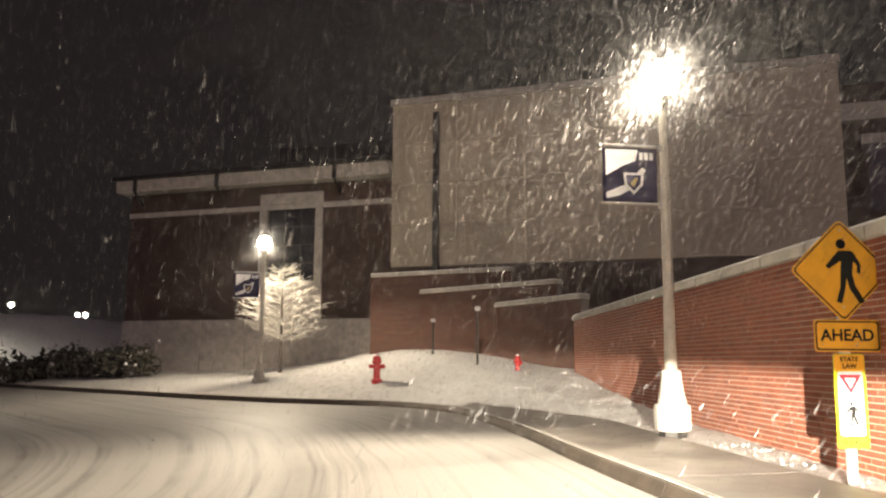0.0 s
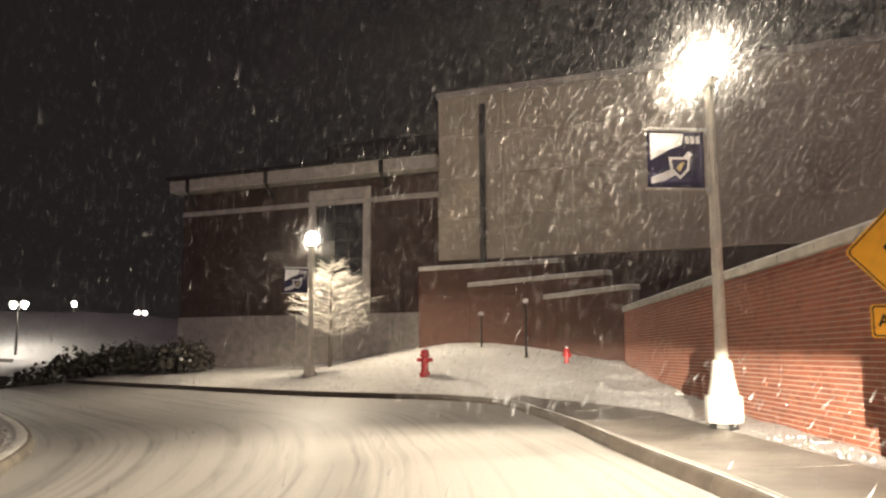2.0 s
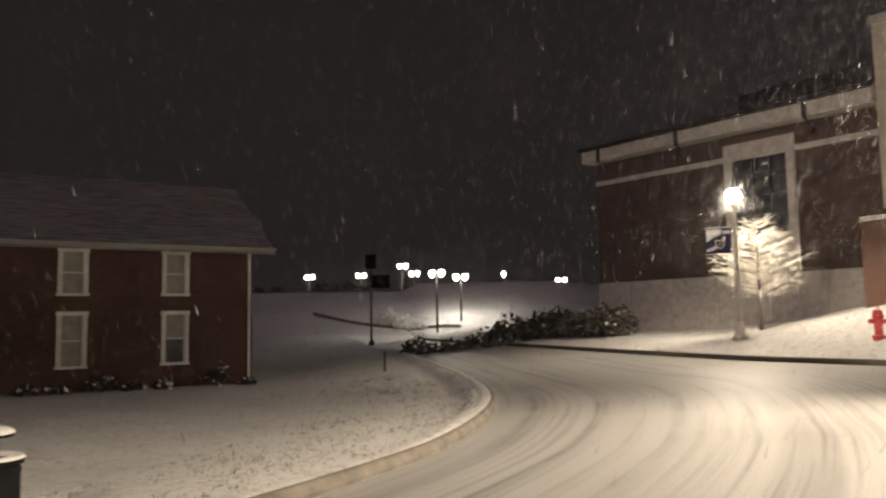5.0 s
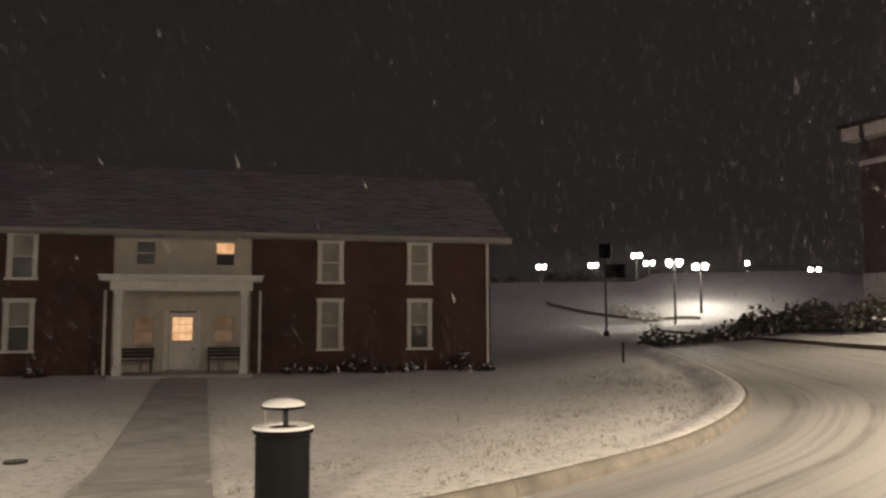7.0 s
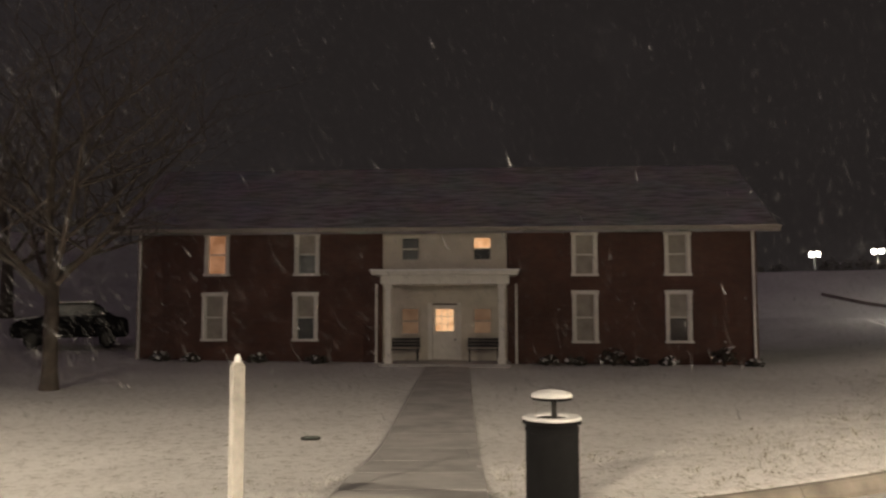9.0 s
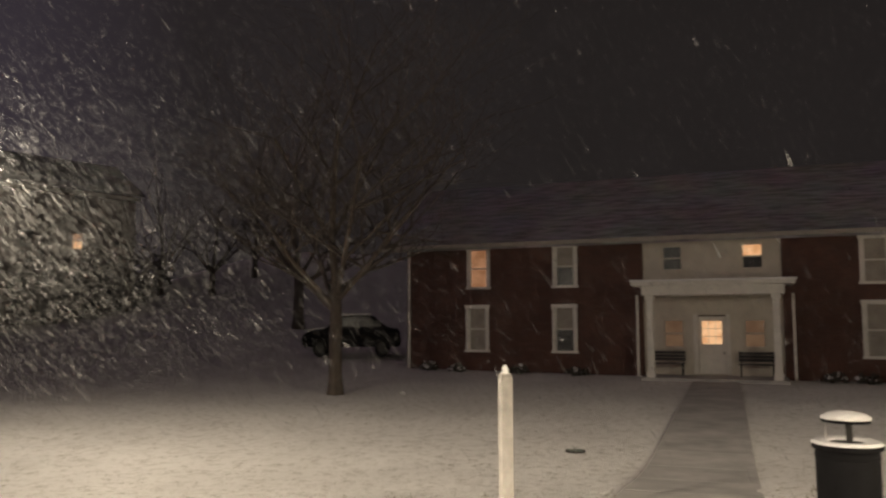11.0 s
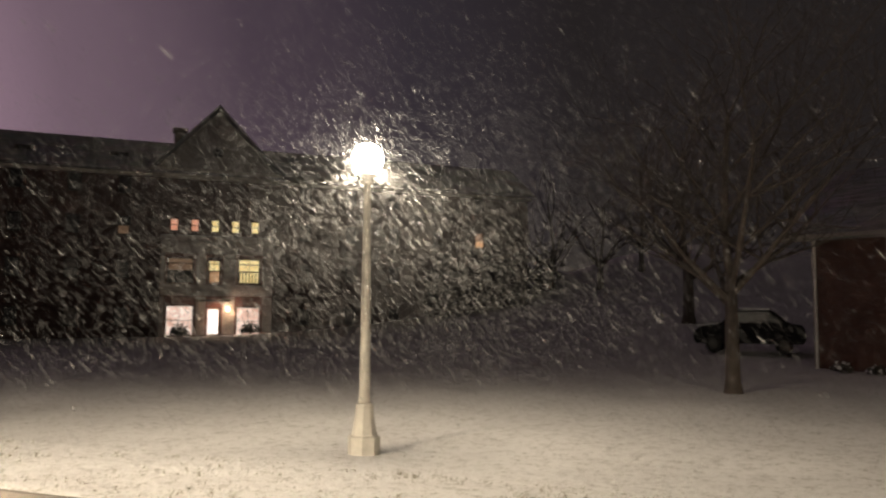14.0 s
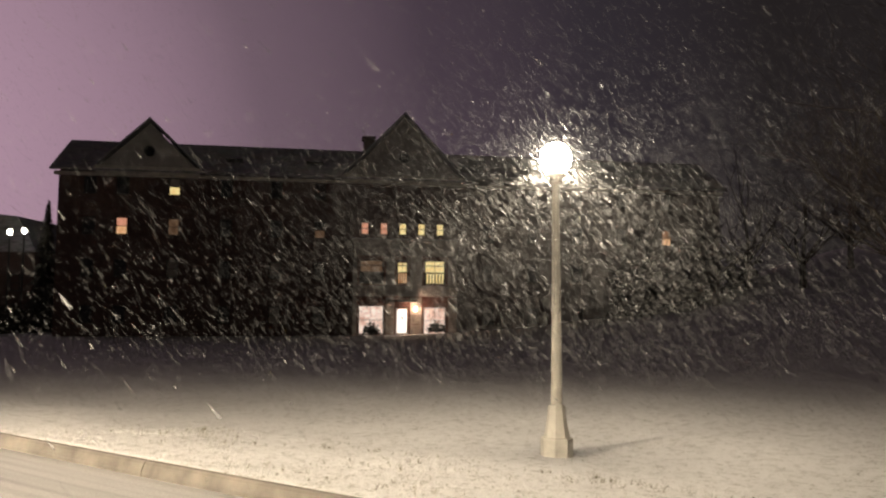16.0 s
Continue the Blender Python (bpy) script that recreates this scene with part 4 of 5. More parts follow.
    for x in (12.9, 19.6):
        part("roof_light", box(x - 0.7, x + 0.7, 1.2, 2.6, EAVE + 1.30, EAVE + 1.75, 0.04), M_DARK, res)
    for x in cols:
        for i, z in enumerate(zs):
            p, lo = lit.get((x, i), (M_DIMWIN, M_DIMWIN))
            window_unit(res, x, z, 0.96, 1.38, 0.0, 0.06, p, lo, M_DARK)
    # entrance bay: stone piers and bands round brick, three openings on each floor
    e, bl, br = 26.95, 22.9, 31.5
    low = [(23.32, 25.44), (26.40, 27.46), (28.70, 30.64)]
    holes = [(low[0][0], low[0][1], -0.75, 1.62), (low[1][0], low[1][1], -0.78, 1.45), (low[2][0], low[2][1], -0.75, 1.52), (23.36, 25.38, 3.45, 5.43), (26.45, 27.41, 3.43, 5.18), (28.77, 30.56, 3.45, 5.43)]
    bay = part("entrance_bay", wall_with_holes(bl, br, Z0, 6.9, 0.35, holes, -1.2), M_BAYBRICK, res, "red-brown brick entrance bay with pale stone piers")
    part("bay_side", box(bl, bl + 0.35, -0.85, 0, Z0, 6.9), M_BAYBRICK, bay)
    part("bay_side", box(br - 0.35, br, -0.85, 0, Z0, 6.9), M_BAYBRICK, bay)
    part("bay_parapet", box(bl - 0.15, br + 0.15, -1.38, 0, 6.9, 7.12, 0.03), M_CAP, bay)
    part("parapet_snow", box(bl - 0.1, br + 0.1, -1.34, 0, 7.124, 7.18, 0.02), M_SNOW, bay)
    part("stone_band", box(bl - 0.05, br + 0.05, -1.30, -1.203, 5.75, 6.88, 0.02), M_CAP, bay)
    part("stone_band", box(bl - 0.05, br + 0.05, -1.32, -1.203, 2.40, 3.30, 0.02), M_CAP, bay)
    for x, w in ((bl - 0.06, 0.34), (25.58, 0.72), (27.62, 0.95), (br - 0.72, 0.76)):
        for i in range(5):
            part("pier_stone", box(x, x + w, -1.27, -1.204, Z0 + i * 0.75, Z0 + i * 0.75 + 0.73, 0.015), M_CAP, bay)
        part("pier_stone", box(x, x + w, -1.27, -1.204, 3.31, 5.74, 0.015), M_CAP, bay)
    part("awning", box(e - 1.2, e + 1.2, -1.9, -1.33, 1.95, 2.12, 0.03), M_DARK, bay, "dark entrance canopy")
    part("door_step", box(e - 2.0, e + 2.0, -2.4, -1.21, Z0, -0.82, 0.02), M_WALKSNOW, bay)
    door = part("door", box(26.44, 27.42, -1.08, -1.02, -0.75, 1.42, 0.01), M_WHITE, bay, "white glazed door, lit from inside")
    part("door_glass", box(26.54, 27.32, -1.10, -1.085, -0.60, 1.32), glowing("lit_door_glass", (1.0, 0.90, 0.84), 1.3), door)
    part("door_wreath", ring([(26.93 + 0.10 * math.cos(k * 0.524), 0.62 + 0.16 * math.sin(k * 0.524)) for k in range(12)], [(26.93 + 0.05 * math.cos(k * 0.524), 0.62 + 0.09 * math.sin(k * 0.524)) for k in range(12)], -1.13, -1.105), M_HEDGE, door)
    for (xa, xb), zt in ((low[0], 1.62), (low[2], 1.52)):
        window_unit(bay, (xa + xb) / 2, -0.70, xb - xa, zt + 0.70, -1.15, 0.06, M_LOBBY, M_LOBBY, M_TRIMDIM, True)
    for xa, xb, p, lo in ((23.36, 25.38, M_CURTAIN, M_DIMWIN), (26.45, 27.41, M_WARM3, M_WARM2), (28.77, 30.56, M_WARM3, M_WARM3)):
        x, w = (xa + xb) / 2, xb - xa
        win = window_unit(bay, x, 3.45, w, 1.95, -1.15, 0.07, p, lo, M_DARK, True)
        part("transom", box(xa + 0.07, xb - 0.07, -1.14, -1.10, 4.93, 5.0), M_DARK, win)
        rail = part("balcony_rail", box(xa, xb, -1.36, -1.31, 4.32, 4.40), M_BLACK, bay)
        k = max(5, round(w / 0.24))
        for q in range(k):
            c = xa + w * (q + 0.5) / k
            part("baluster", box(c - 0.045, c + 0.045, -1.35, -1.31, 3.46, 4.32), M_BLACK, rail)
    for i in range(5):
        x = 23.86 + i * 1.60
        window_unit(res, x, 7.61, 0.70, 1.0, -0.08, 0.05, M_PINK if i < 2 else M_WARM3, M_PINK if i < 2 else M_WARM3, M_DARK)
    lantern = part("wall_lantern", lathe([(0.02, 0), (0.13, 0.05), (0.15, 0.3), (0.05, 0.42)], 12), glowing("lantern_glow", (1.0, 0.66, 0.42), 6.0), bay)
    lantern.location = (28.02, -1.42, 1.15)
    return res


build_residence()
point_lamp("entrance_lantern_light", tuple(RES_M @ Vector((28.02, -1.85, 1.4))), 90, 0.1, (1.0, 0.60, 0.42))
for k, x in enumerate((24.35, 29.7)):
    p = RES_M @ Vector((x, -2.3, 0))
    shrub((p.x, p.y, ground_at(p.x, p.y)), 1.0, 1.35, "round_shrub", "clipped round shrub beside the lit entrance", 60 + k, 420, None, 0.0, group="entrance shrubs")


# ---- street lamps ----
def lettering(text, size, mat, parent, m, name="lettering", depth=0.002):
    cu = bpy.data.curves.new(name, "FONT")
    cu.offset = size * 0.022
    cu.body, cu.size, cu.extrude, cu.align_x, cu.align_y = text, size, depth, "CENTER", "CENTER"
    tmp = bpy.data.objects.new(name, cu)
    me = bpy.data.meshes.new_from_object(tmp)
    bpy.data.objects.remove(tmp)
    me.materials.clear()
    me.materials.append(mat)
    ob = new(name, me)
    ob.parent = parent
    ob.matrix_basis = m
    return ob


def street_lamp(at, height, banner_turn=None, watts=1000, around=0.17, cone=160, aim=None, girth=1.0, label="pale round street lamp on a flared octagonal base, glowing warm white"):
    """height: from the ground to the middle of the globe."""
    lamp = thing("street_lamp", at, 0, label, "street lamp", "street lamps")
    part("base_plate", lathe([(0.20 * girth, -0.25), (0.20 * girth, 0.0)], 8), M_DARK, lamp)
    plinth = lathe([(0.240, -0.01), (0.252, 0.02), (0.252, 0.34), (0.235, 0.365), (0.20, 0.372)], 8)
    flare = lathe([(0.205, 0.368), (0.19, 0.44), (0.165, 0.56), (0.145, 0.70), (0.136, 0.84), (0.11, 0.862)], 8)
    for nm, bm in (("plinth", plinth), ("flare", flare)):
        bm.transform(pose(0, 0, 0, 0, 0, 22.5) @ Matrix.Diagonal((girth, girth, 1, 1)))
        part(nm, bm, M_POLE, lamp)
    top = height - 0.36
    part("pole", lathe([(0.090 * girth, 0.85), (0.085 * girth, 1.2), (0.054, top), (0.058, top + 0.01)], 20), M_POLE, lamp, smooth=True)
    part("neck", lathe([(0.07, top), (0.10, top + 0.02), (0.10, top + 0.06), (0.075, top + 0.08), (0.15, top + 0.13), (0.16, top + 0.16)], 20), M_POLE, lamp, smooth=True)
    prof = [(0.150, top + 0.162), (0.20, top + 0.24), (0.245, top + 0.34), (0.25, top + 0.43), (0.22, top + 0.54), (0.15, top + 0.62), (0.06, top + 0.65)]
    globe = part("globe", lathe(prof, 24), M_GLOBE, lamp, "glowing acorn-shaped globe", smooth=True)
    globe.visible_shadow = False
    part("finial", lathe([(0.09, top + 0.645), (0.07, top + 0.67), (0.025, top + 0.69), (0.012, top + 0.72)], 14), M_SNOW, lamp)
    if banner_turn is not None:
        bn = thing("banner", at, banner_turn, "navy campus banner with white print hung between two arms", "banner", "lamp post banners")
        z1, z0 = height - 1.02, height - 1.90
        for nm, z in (("upper_arm", z1), ("lower_arm", z0)):
            bm = bmesh.new()
            rod(bm, (-0.06, 0, z), (-1.02, 0, z), 0.014, 0.012, 8)
            box(-0.10, -0.05, -0.03, 0.03, z - 0.05, z + 0.05, 0.006, bm)
            part(nm, bm, M_GALV, bn)
        part("snow_on_arm", box(-0.96, -0.12, -0.018, 0.018, z1 + 0.013, z1 + 0.035, 0.006), M_SNOW, bn)
        # cloth with a slight belly
        bm = bmesh.new()
        nx, nz = 10, 8
        grid = [[bm.verts.new((-0.12 - 0.86 * i / nx, 0.03 * math.sin(math.pi * i / nx) * math.sin(math.pi * j / nz * 0.9), z0 + 0.02 + (z1 - z0 - 0.04) * j / nz)) for j in range(nz + 1)] for i in range(nx + 1)]
        for i in range(nx):
            for j in range(nz):
                bm.faces.new((grid[i][j], grid[i + 1][j], grid[i + 1][j + 1], grid[i][j + 1]))
        ex = bmesh.ops.extrude_face_region(bm, geom=list(bm.faces))
        bmesh.ops.translate(bm, vec=(0, 0.006, 0), verts=[v for v in ex["geom"] if isinstance(v, bmesh.types.BMVert)])
        bmesh.ops.recalc_face_normals(bm, faces=bm.faces)
        part("cloth", bm, M_BANNER, bn, smooth=True)
        # plain printed shapes: a broad white sweep, a shield and bars for the small lettering
        sw = [(-0.93, z1 - 0.05), (-0.42, z1 - 0.05), (-0.46, z1 - 0.22), (-0.66, z1 - 0.30), (-0.93, z1 - 0.46)]
        part("print_sweep", prism(sw, -0.012, -0.006), M_BANNERWHITE, bn)
        tail = [(-0.93, z0 + 0.07), (-0.93, z0 + 0.16), (-0.60, z0 + 0.30), (-0.36, z0 + 0.56), (-0.30, z0 + 0.52), (-0.50, z0 + 0.24), (-0.72, z0 + 0.12)]
        part("print_tail", prism(tail, -0.014, -0.008), M_BANNERWHITE, bn)
        sh = [(-0.66, z0 + 0.47), (-0.34, z0 + 0.47), (-0.36, z0 + 0.28), (-0.50, z0 + 0.14), (-0.64, z0 + 0.28)]
        part("print_shield", prism(sh, -0.019, -0.015), M_BANNERWHITE, bn)
        sh2 = [(-0.62, z0 + 0.435), (-0.38, z0 + 0.435), (-0.395, z0 + 0.30), (-0.50, z0 + 0.19), (-0.605, z0 + 0.30)]
        part("print_shield_field", prism(sh2, -0.023, -0.0195), M_BANNER, bn)
        part("print_crest", prism([(-0.56, z0 + 0.30), (-0.47, z0 + 0.40), (-0.43, z0 + 0.39), (-0.50, z0 + 0.25)], -0.027, -0.0235), M_BANNERGOLD, bn)
        for i in range(3):
            x0 = -0.40 + i * 0.08
            part("print_bar", box(x0, x0 + 0.055, -0.012, -0.004, z1 - 0.20, z1 - 0.09), M_BANNERWHITE, bn)
    # the refractor throws most of its light downwards or out over the road, a little all round
    data = bpy.data.lights.new("street_lamp_light", "SPOT")
    data.energy, data.spot_size, data.spot_blend, data.shadow_soft_size, data.color = watts, radians(cone), 0.40, 0.16, WARM
    head = (at[0], at[1], at[2] + height + 0.02)
    new("street_lamp_light", data).matrix_world = look(head, aim or (at[0], at[1] + 0.01, at[2]))
    if aim:
        data.spot_blend = 0.9
    point_lamp("street_lamp_glow", (at[0], at[1], at[2] + height + 0.05), watts * around, 0.22)
    return lamp


L1, L2, L3, HIDDEN = (3.36, 11.7), (-6.32, 27.6), (-11.4, -6.6), (4.8, -9.5)
street_lamp((*L1, 0.31), 5.23, 8, 12000, 0.055, 95, (-1.1, 10.0, 0.0), 1.03)
street_lamp((*L2, 0.27), 5.05, 8, 3000, 0.06)
street_lamp((*L3, -1.02), 4.68, None, 1250, 0.15)


# ---- pedestrian sign by the wall ----
def walker(bm, cx, cz, s, y0, y1):
    """A walking figure as the plain sign pictogram."""
    k = 16
    prism([(cx + 0.0 * s + 0.075 * s * math.cos(6.283 * i / k) - 0.02 * s, cz + 0.43 * s + 0.075 * s * math.sin(6.283 * i / k)) for i in range(k)], y0, y1, bm)
    for pts in (
        [(-0.06, 0.33), (0.12, 0.33), (0.17, 0.26), (0.13, -0.02), (-0.05, -0.02), (-0.03, 0.16)],
        [(-0.06, 0.33), (-0.03, 0.18), (-0.22, 0.05), (-0.27, 0.10)],
        [(0.12, 0.33), (0.17, 0.30), (0.27, 0.12), (0.25, -0.02), (0.20, 0.0), (0.21, 0.11), (0.13, 0.20)],
        [(-0.05, -0.02), (0.05, -0.02), (0.02, -0.22), (-0.05, -0.46), (-0.13, -0.44), (-0.06, -0.22)],
        [(0.03, -0.02), (0.13, -0.02), (0.17, -0.20), (0.30, -0.43), (0.22, -0.47), (0.08, -0.24)],
    ):
        prism([(cx + x * s, cz + z * s) for x, z in pts], y0, y1, bm)
    return bm


def rounded(cx, cz, w, h, r, k=5):
    out = []
    for sx, sz, a0 in ((1, 1, 0), (-1, 1, 90), (-1, -1, 180), (1, -1, 270)):
        for i in range(k + 1):
            a = radians(a0 + 90 * i / k)
            out.append((cx + sx * (w / 2 - r) + r * math.cos(a), cz + sz * (h / 2 - r) + r * math.sin(a)))
    return out


def diamond(cx, cz, d, r=0.05):
    pts = rounded(0, 0, d / math.sqrt(2), d / math.sqrt(2), r)
    c = math.cos(radians(45))
    return [(cx + (x - z) * c, cz + (x + z) * c) for x, z in pts]


def build_sign(at, turn):
    s = thing("pedestrian_sign", at, turn, "amber pedestrian sign with AHEAD and STATE LAW plates on post", "sign")
    bm = bmesh.new()
    box(-0.05, 0.05, 0.012, 0.05, -0.3, 2.35, 0.006, bm)
    part("post", bm, M_GALV, s)
    zc = 1.93
    d = part("diamond_plate", prism(diamond(0, zc, 1.03), 0.0, 0.008), M_YELLOW, s, "amber diamond plate with a black walking pictogram")
    part("diamond_border", ring(diamond(0, zc, 0.985, 0.045), diamond(0, zc, 0.945, 0.04), -0.003, 0.001), M_INK, d)
    part("pictogram", walker(bmesh.new(), 0.02, zc - 0.02, 0.66, -0.003, 0.001), M_INK, d)
    for z in (zc + 0.40, zc - 0.36):
        bo = lathe([(0.012, 0), (0.012, 0.004), (0.006, 0.007)], 8)
        bo.transform(pose(0, -0.001, z, 90, 0, 0))
        part("bolt", bo, M_GALV, d)
    p = part("ahead_plate", prism(rounded(0.02, 1.290, 0.66, 0.31, 0.035), 0.0, 0.008), M_YELLOW, s, "amber plate lettered AHEAD")
    part("plate_border", ring(rounded(0.02, 1.290, 0.635, 0.285, 0.03), rounded(0.02, 1.290, 0.605, 0.255, 0.025), -0.003, 0.001), M_INK, p)
    lettering("AHEAD", 0.160, M_INK, p, pose(0.02, -0.002, 1.290, 90, 0, 0))
    c = 0.015
    y = part("yield_panel", prism(rounded(c, 0.665, 0.31, 0.90, 0.03), -0.002, 0.008), M_LIME, s, "yellow-green panel with STATE LAW, yield triangle and pictogram")
    part("header_field", prism(rounded(c, 1.028, 0.30, 0.155, 0.02), -0.006, -0.0025), M_YELLOW, y)
    lettering("STATE", 0.064, M_INK, y, pose(c, -0.008, 1.062, 90, 0, 0))
    lettering("LAW", 0.064, M_INK, y, pose(c, -0.008, 0.994, 90, 0, 0))
    part("white_field", prism(rounded(c, 0.640, 0.245, 0.61, 0.02), -0.006, -0.0025), M_SIGNWHITE, y)
    tri_o = [(c - 0.112, 0.915), (c + 0.112, 0.915), (c, 0.725)]
    tri_i = [(c - 0.058, 0.882), (c + 0.058, 0.882), (c, 0.785)]
    part("yield_triangle", ring(tri_o, tri_i, -0.010, -0.0065), M_SIGNRED, y)
    part("small_bar", box(c - 0.03, c + 0.03, -0.0085, -0.0065, 0.852, 0.866), M_SIGNRED, y)
    part("pictogram", walker(bmesh.new(), c, 0.535, 0.24, -0.010, -0.0065), M_INK, y)
    for i in range(4):
        part("small_bar", box(c - 0.09 + i * 0.05, c - 0.065 + i * 0.05, -0.006, -0.0025, 0.265, 0.29), M_INK, y)
    return s


build_sign((3.93, 7.72, 0.26), 2)


# ---- hydrants ----
def hydrant(at, s=1.0, turn=0):
    h = thing("fire_hydrant", at, turn, "red cast-iron fire hydrant standing in snow", "fire hydrant", "hydrants")
    part("barrel", lathe([(0.15, -0.15), (0.15, 0.03), (0.17, 0.05), (0.17, 0.08), (0.105, 0.10), (0.105, 0.55), (0.15, 0.57), (0.15, 0.62), (0.12, 0.63)], 20), M_RED, h)
    part("bonnet", lathe([(0.13, 0.63), (0.125, 0.70), (0.10, 0.77), (0.05, 0.815), (0.035, 0.82), (0.035, 0.87), (0.0351, 0.872)], 20), M_RED, h)
    for a, r, z in ((180, 0.055, 0.47), (0, 0.055, 0.47), (270, 0.075, 0.42)):
        c = lathe([(r, 0), (r, 0.09), (r * 1.25, 0.09), (r * 1.25, 0.13), (0.02, 0.14), (0.02, 0.165)], 12)
        c.transform(pose(0, 0, z, 0, 0, a) @ pose(0.09, 0, 0, 0, 90, 0))
        part("outlet_cap", c, M_RED, h)
    for i in range(6):
        bo = lathe([(0.014, 0.08), (0.014, 0.10)], 6)
        bo.transform(pose(0.138 * math.cos(i * 1.047), 0.138 * math.sin(i * 1.047), 0, 0, 0, 0))
        part("bolt", bo, M_RED, h)
    part("snow_cap", lathe([(0.10, 0.772), (0.07, 0.815), (0.036, 0.835)], 14), M_SNOW, h)
    h.scale = (s, s, s)
    return h


hydrant((-2.03, 24.7, ground_at(-2.03, 24.7)), 1.03, 15)
hydrant((2.30, 24.3, ground_at(2.30, 24.3) - 0.04), 0.62, 40)


# ---- litter bin and white marker post ----
def litter_bin(at):
    b_ = thing("litter_bin", at, 63, "black steel litter bin with a snow-covered hood", "litter bin")
    z1 = 0.86
    part("body", lathe([(0.19, 0.02), (0.205, 0.03), (0.212, 0.07), (0.212, z1 - 0.06), (0.205, z1 - 0.03), (0.18, z1 - 0.03)], 40), M_BLACK, b_, smooth=True)
    part("liner", lathe([(0.12, z1 - 0.06), (0.15, z1 + 0.0)], 28), M_INK, b_)
    for z in (0.05, z1 - 0.10):
        part("band", lathe([(0.211, z), (0.217, z + 0.004), (0.217, z + 0.032), (0.211, z + 0.036)], 40, close=False), M_BLACK, b_)
    part("rim", lathe([(0.19, z1 - 0.04), (0.235, z1 - 0.035), (0.24, z1), (0.19, z1 + 0.004)], 28, close=False), M_BLACK, b_)
    part("snow_on_rim", lathe([(0.125, z1 + 0.006), (0.14, z1 + 0.022), (0.225, z1 + 0.024), (0.242, z1 + 0.004)], 28, close=False), M_SNOW, b_)
    # one flat stay behind and a thin wire in front carry the hood
    part("hood_stay", box(0.0, 0.045, 0.085, 0.10, z1 - 0.05, z1 + 0.165, 0.003), M_DARK, b_)
    bm = bmesh.new()
    rod(bm, (-0.135, -0.02, z1 - 0.02), (-0.14, -0.02, z1 + 0.165), 0.004, 0.004, 6)
    part("hood_wire", bm, M_GALV, b_)
    part("hood", lathe([(0.165, z1 + 0.16), (0.17, z1 + 0.175), (0.16, z1 + 0.18)], 28), M_BLACK, b_)
    part("snow_on_hood", lathe([(0.168, z1 + 0.181), (0.165, z1 + 0.20), (0.12, z1 + 0.225), (0.05, z1 + 0.238), (0.01, z1 + 0.24)], 28), M_SNOW, b_, smooth=True)
    return b_


litter_bin((-6.75, 3.36, -0.69)).scale = (1.13, 1.13, 1.10)


def marker_post(at):
    p = thing("marker_post", at, 12, "white square wooden marker post with a pointed snowy top", "post")
    h = 1.16
    part("shaft", box(-0.046, 0.046, -0.046, 0.046, -0.3, h, 0.006), M_POSTWHITE, p)
    bm = bmesh.new()
    v = [bm.verts.new(c) for c in ((-0.046, -0.046, h), (0.046, -0.046, h), (0.046, 0.046, h), (-0.046, 0.046, h), (0, 0, h + 0.05))]
    for f in ((0, 1, 4), (1, 2, 4), (2, 3, 4), (3, 0, 4), (3, 2, 1, 0)):
        bm.faces.new([v[i] for i in f])
    part("point", bm, M_POSTWHITE, p)
    lump = lathe([(0.030, h + 0.02), (0.026, h + 0.05), (0.012, h + 0.075)], 9)
    part("snow_tip", lump, M_SNOW, p)
    return p


marker_post((-6.80, 0.57, -0.55)).scale = (1.02, 1.02, 1.18)


def valve_cover(at):
    v = thing("valve_cover", at, 0, "small round green-grey utility cover in the lawn", "utility cover")
    part("ring", lathe([(0.17, -0.1), (0.17, 0.028), (0.14, 0.034), (0.13, 0.025)], 20, close=False), M_DARK, v)
    part("lid", lathe([(0.13, 0.0), (0.13, 0.026), (0.04, 0.032)], 20), surface("green_grey_lid", (0.16, 0.21, 0.18), 0.7), v)
    return v


valve_cover((-13.75, 2.75, ground_at(-13.75, 2.75)))


# ---- trees ----
def grow(bm, twigs, start, way, length, radius, depth, rng, spread=0.6, lift=0.12):
    pos = Vector(start)
    d = Vector(way).normalized()
    segs = 3 if depth > 1 else 2
    for s in range(segs):
        d2 = (d + Vector((rng.uniform(-1, 1), rng.uniform(-1, 1), rng.uniform(-0.5, 1) + lift)) * 0.16).normalized()
        nxt = pos + d2 * (length / segs)
        r0 = radius * (1 - 0.55 * s / segs)
        r1 = radius * (1 - 0.55 * (s + 1) / segs)
        rod(bm if depth > 1 else twigs, pos, nxt, r0, max(0.004, r1), 7 if depth > 3 else 4)
        pos, d = nxt, d2
        if depth > 0 and s > 0 or depth > 2:
            for k in range(2 if depth > 1 else 3):
                side = Vector((rng.uniform(-1, 1), rng.uniform(-1, 1), rng.uniform(-0.25, 0.8))).normalized()
                grow_way = (d * (1 - spread) + side * spread).normalized()
                if depth > 0:
                    grow(bm, twigs, pos, grow_way, length * rng.uniform(0.55, 0.75), r1 * 0.62, depth - 1, rng, spread, lift)


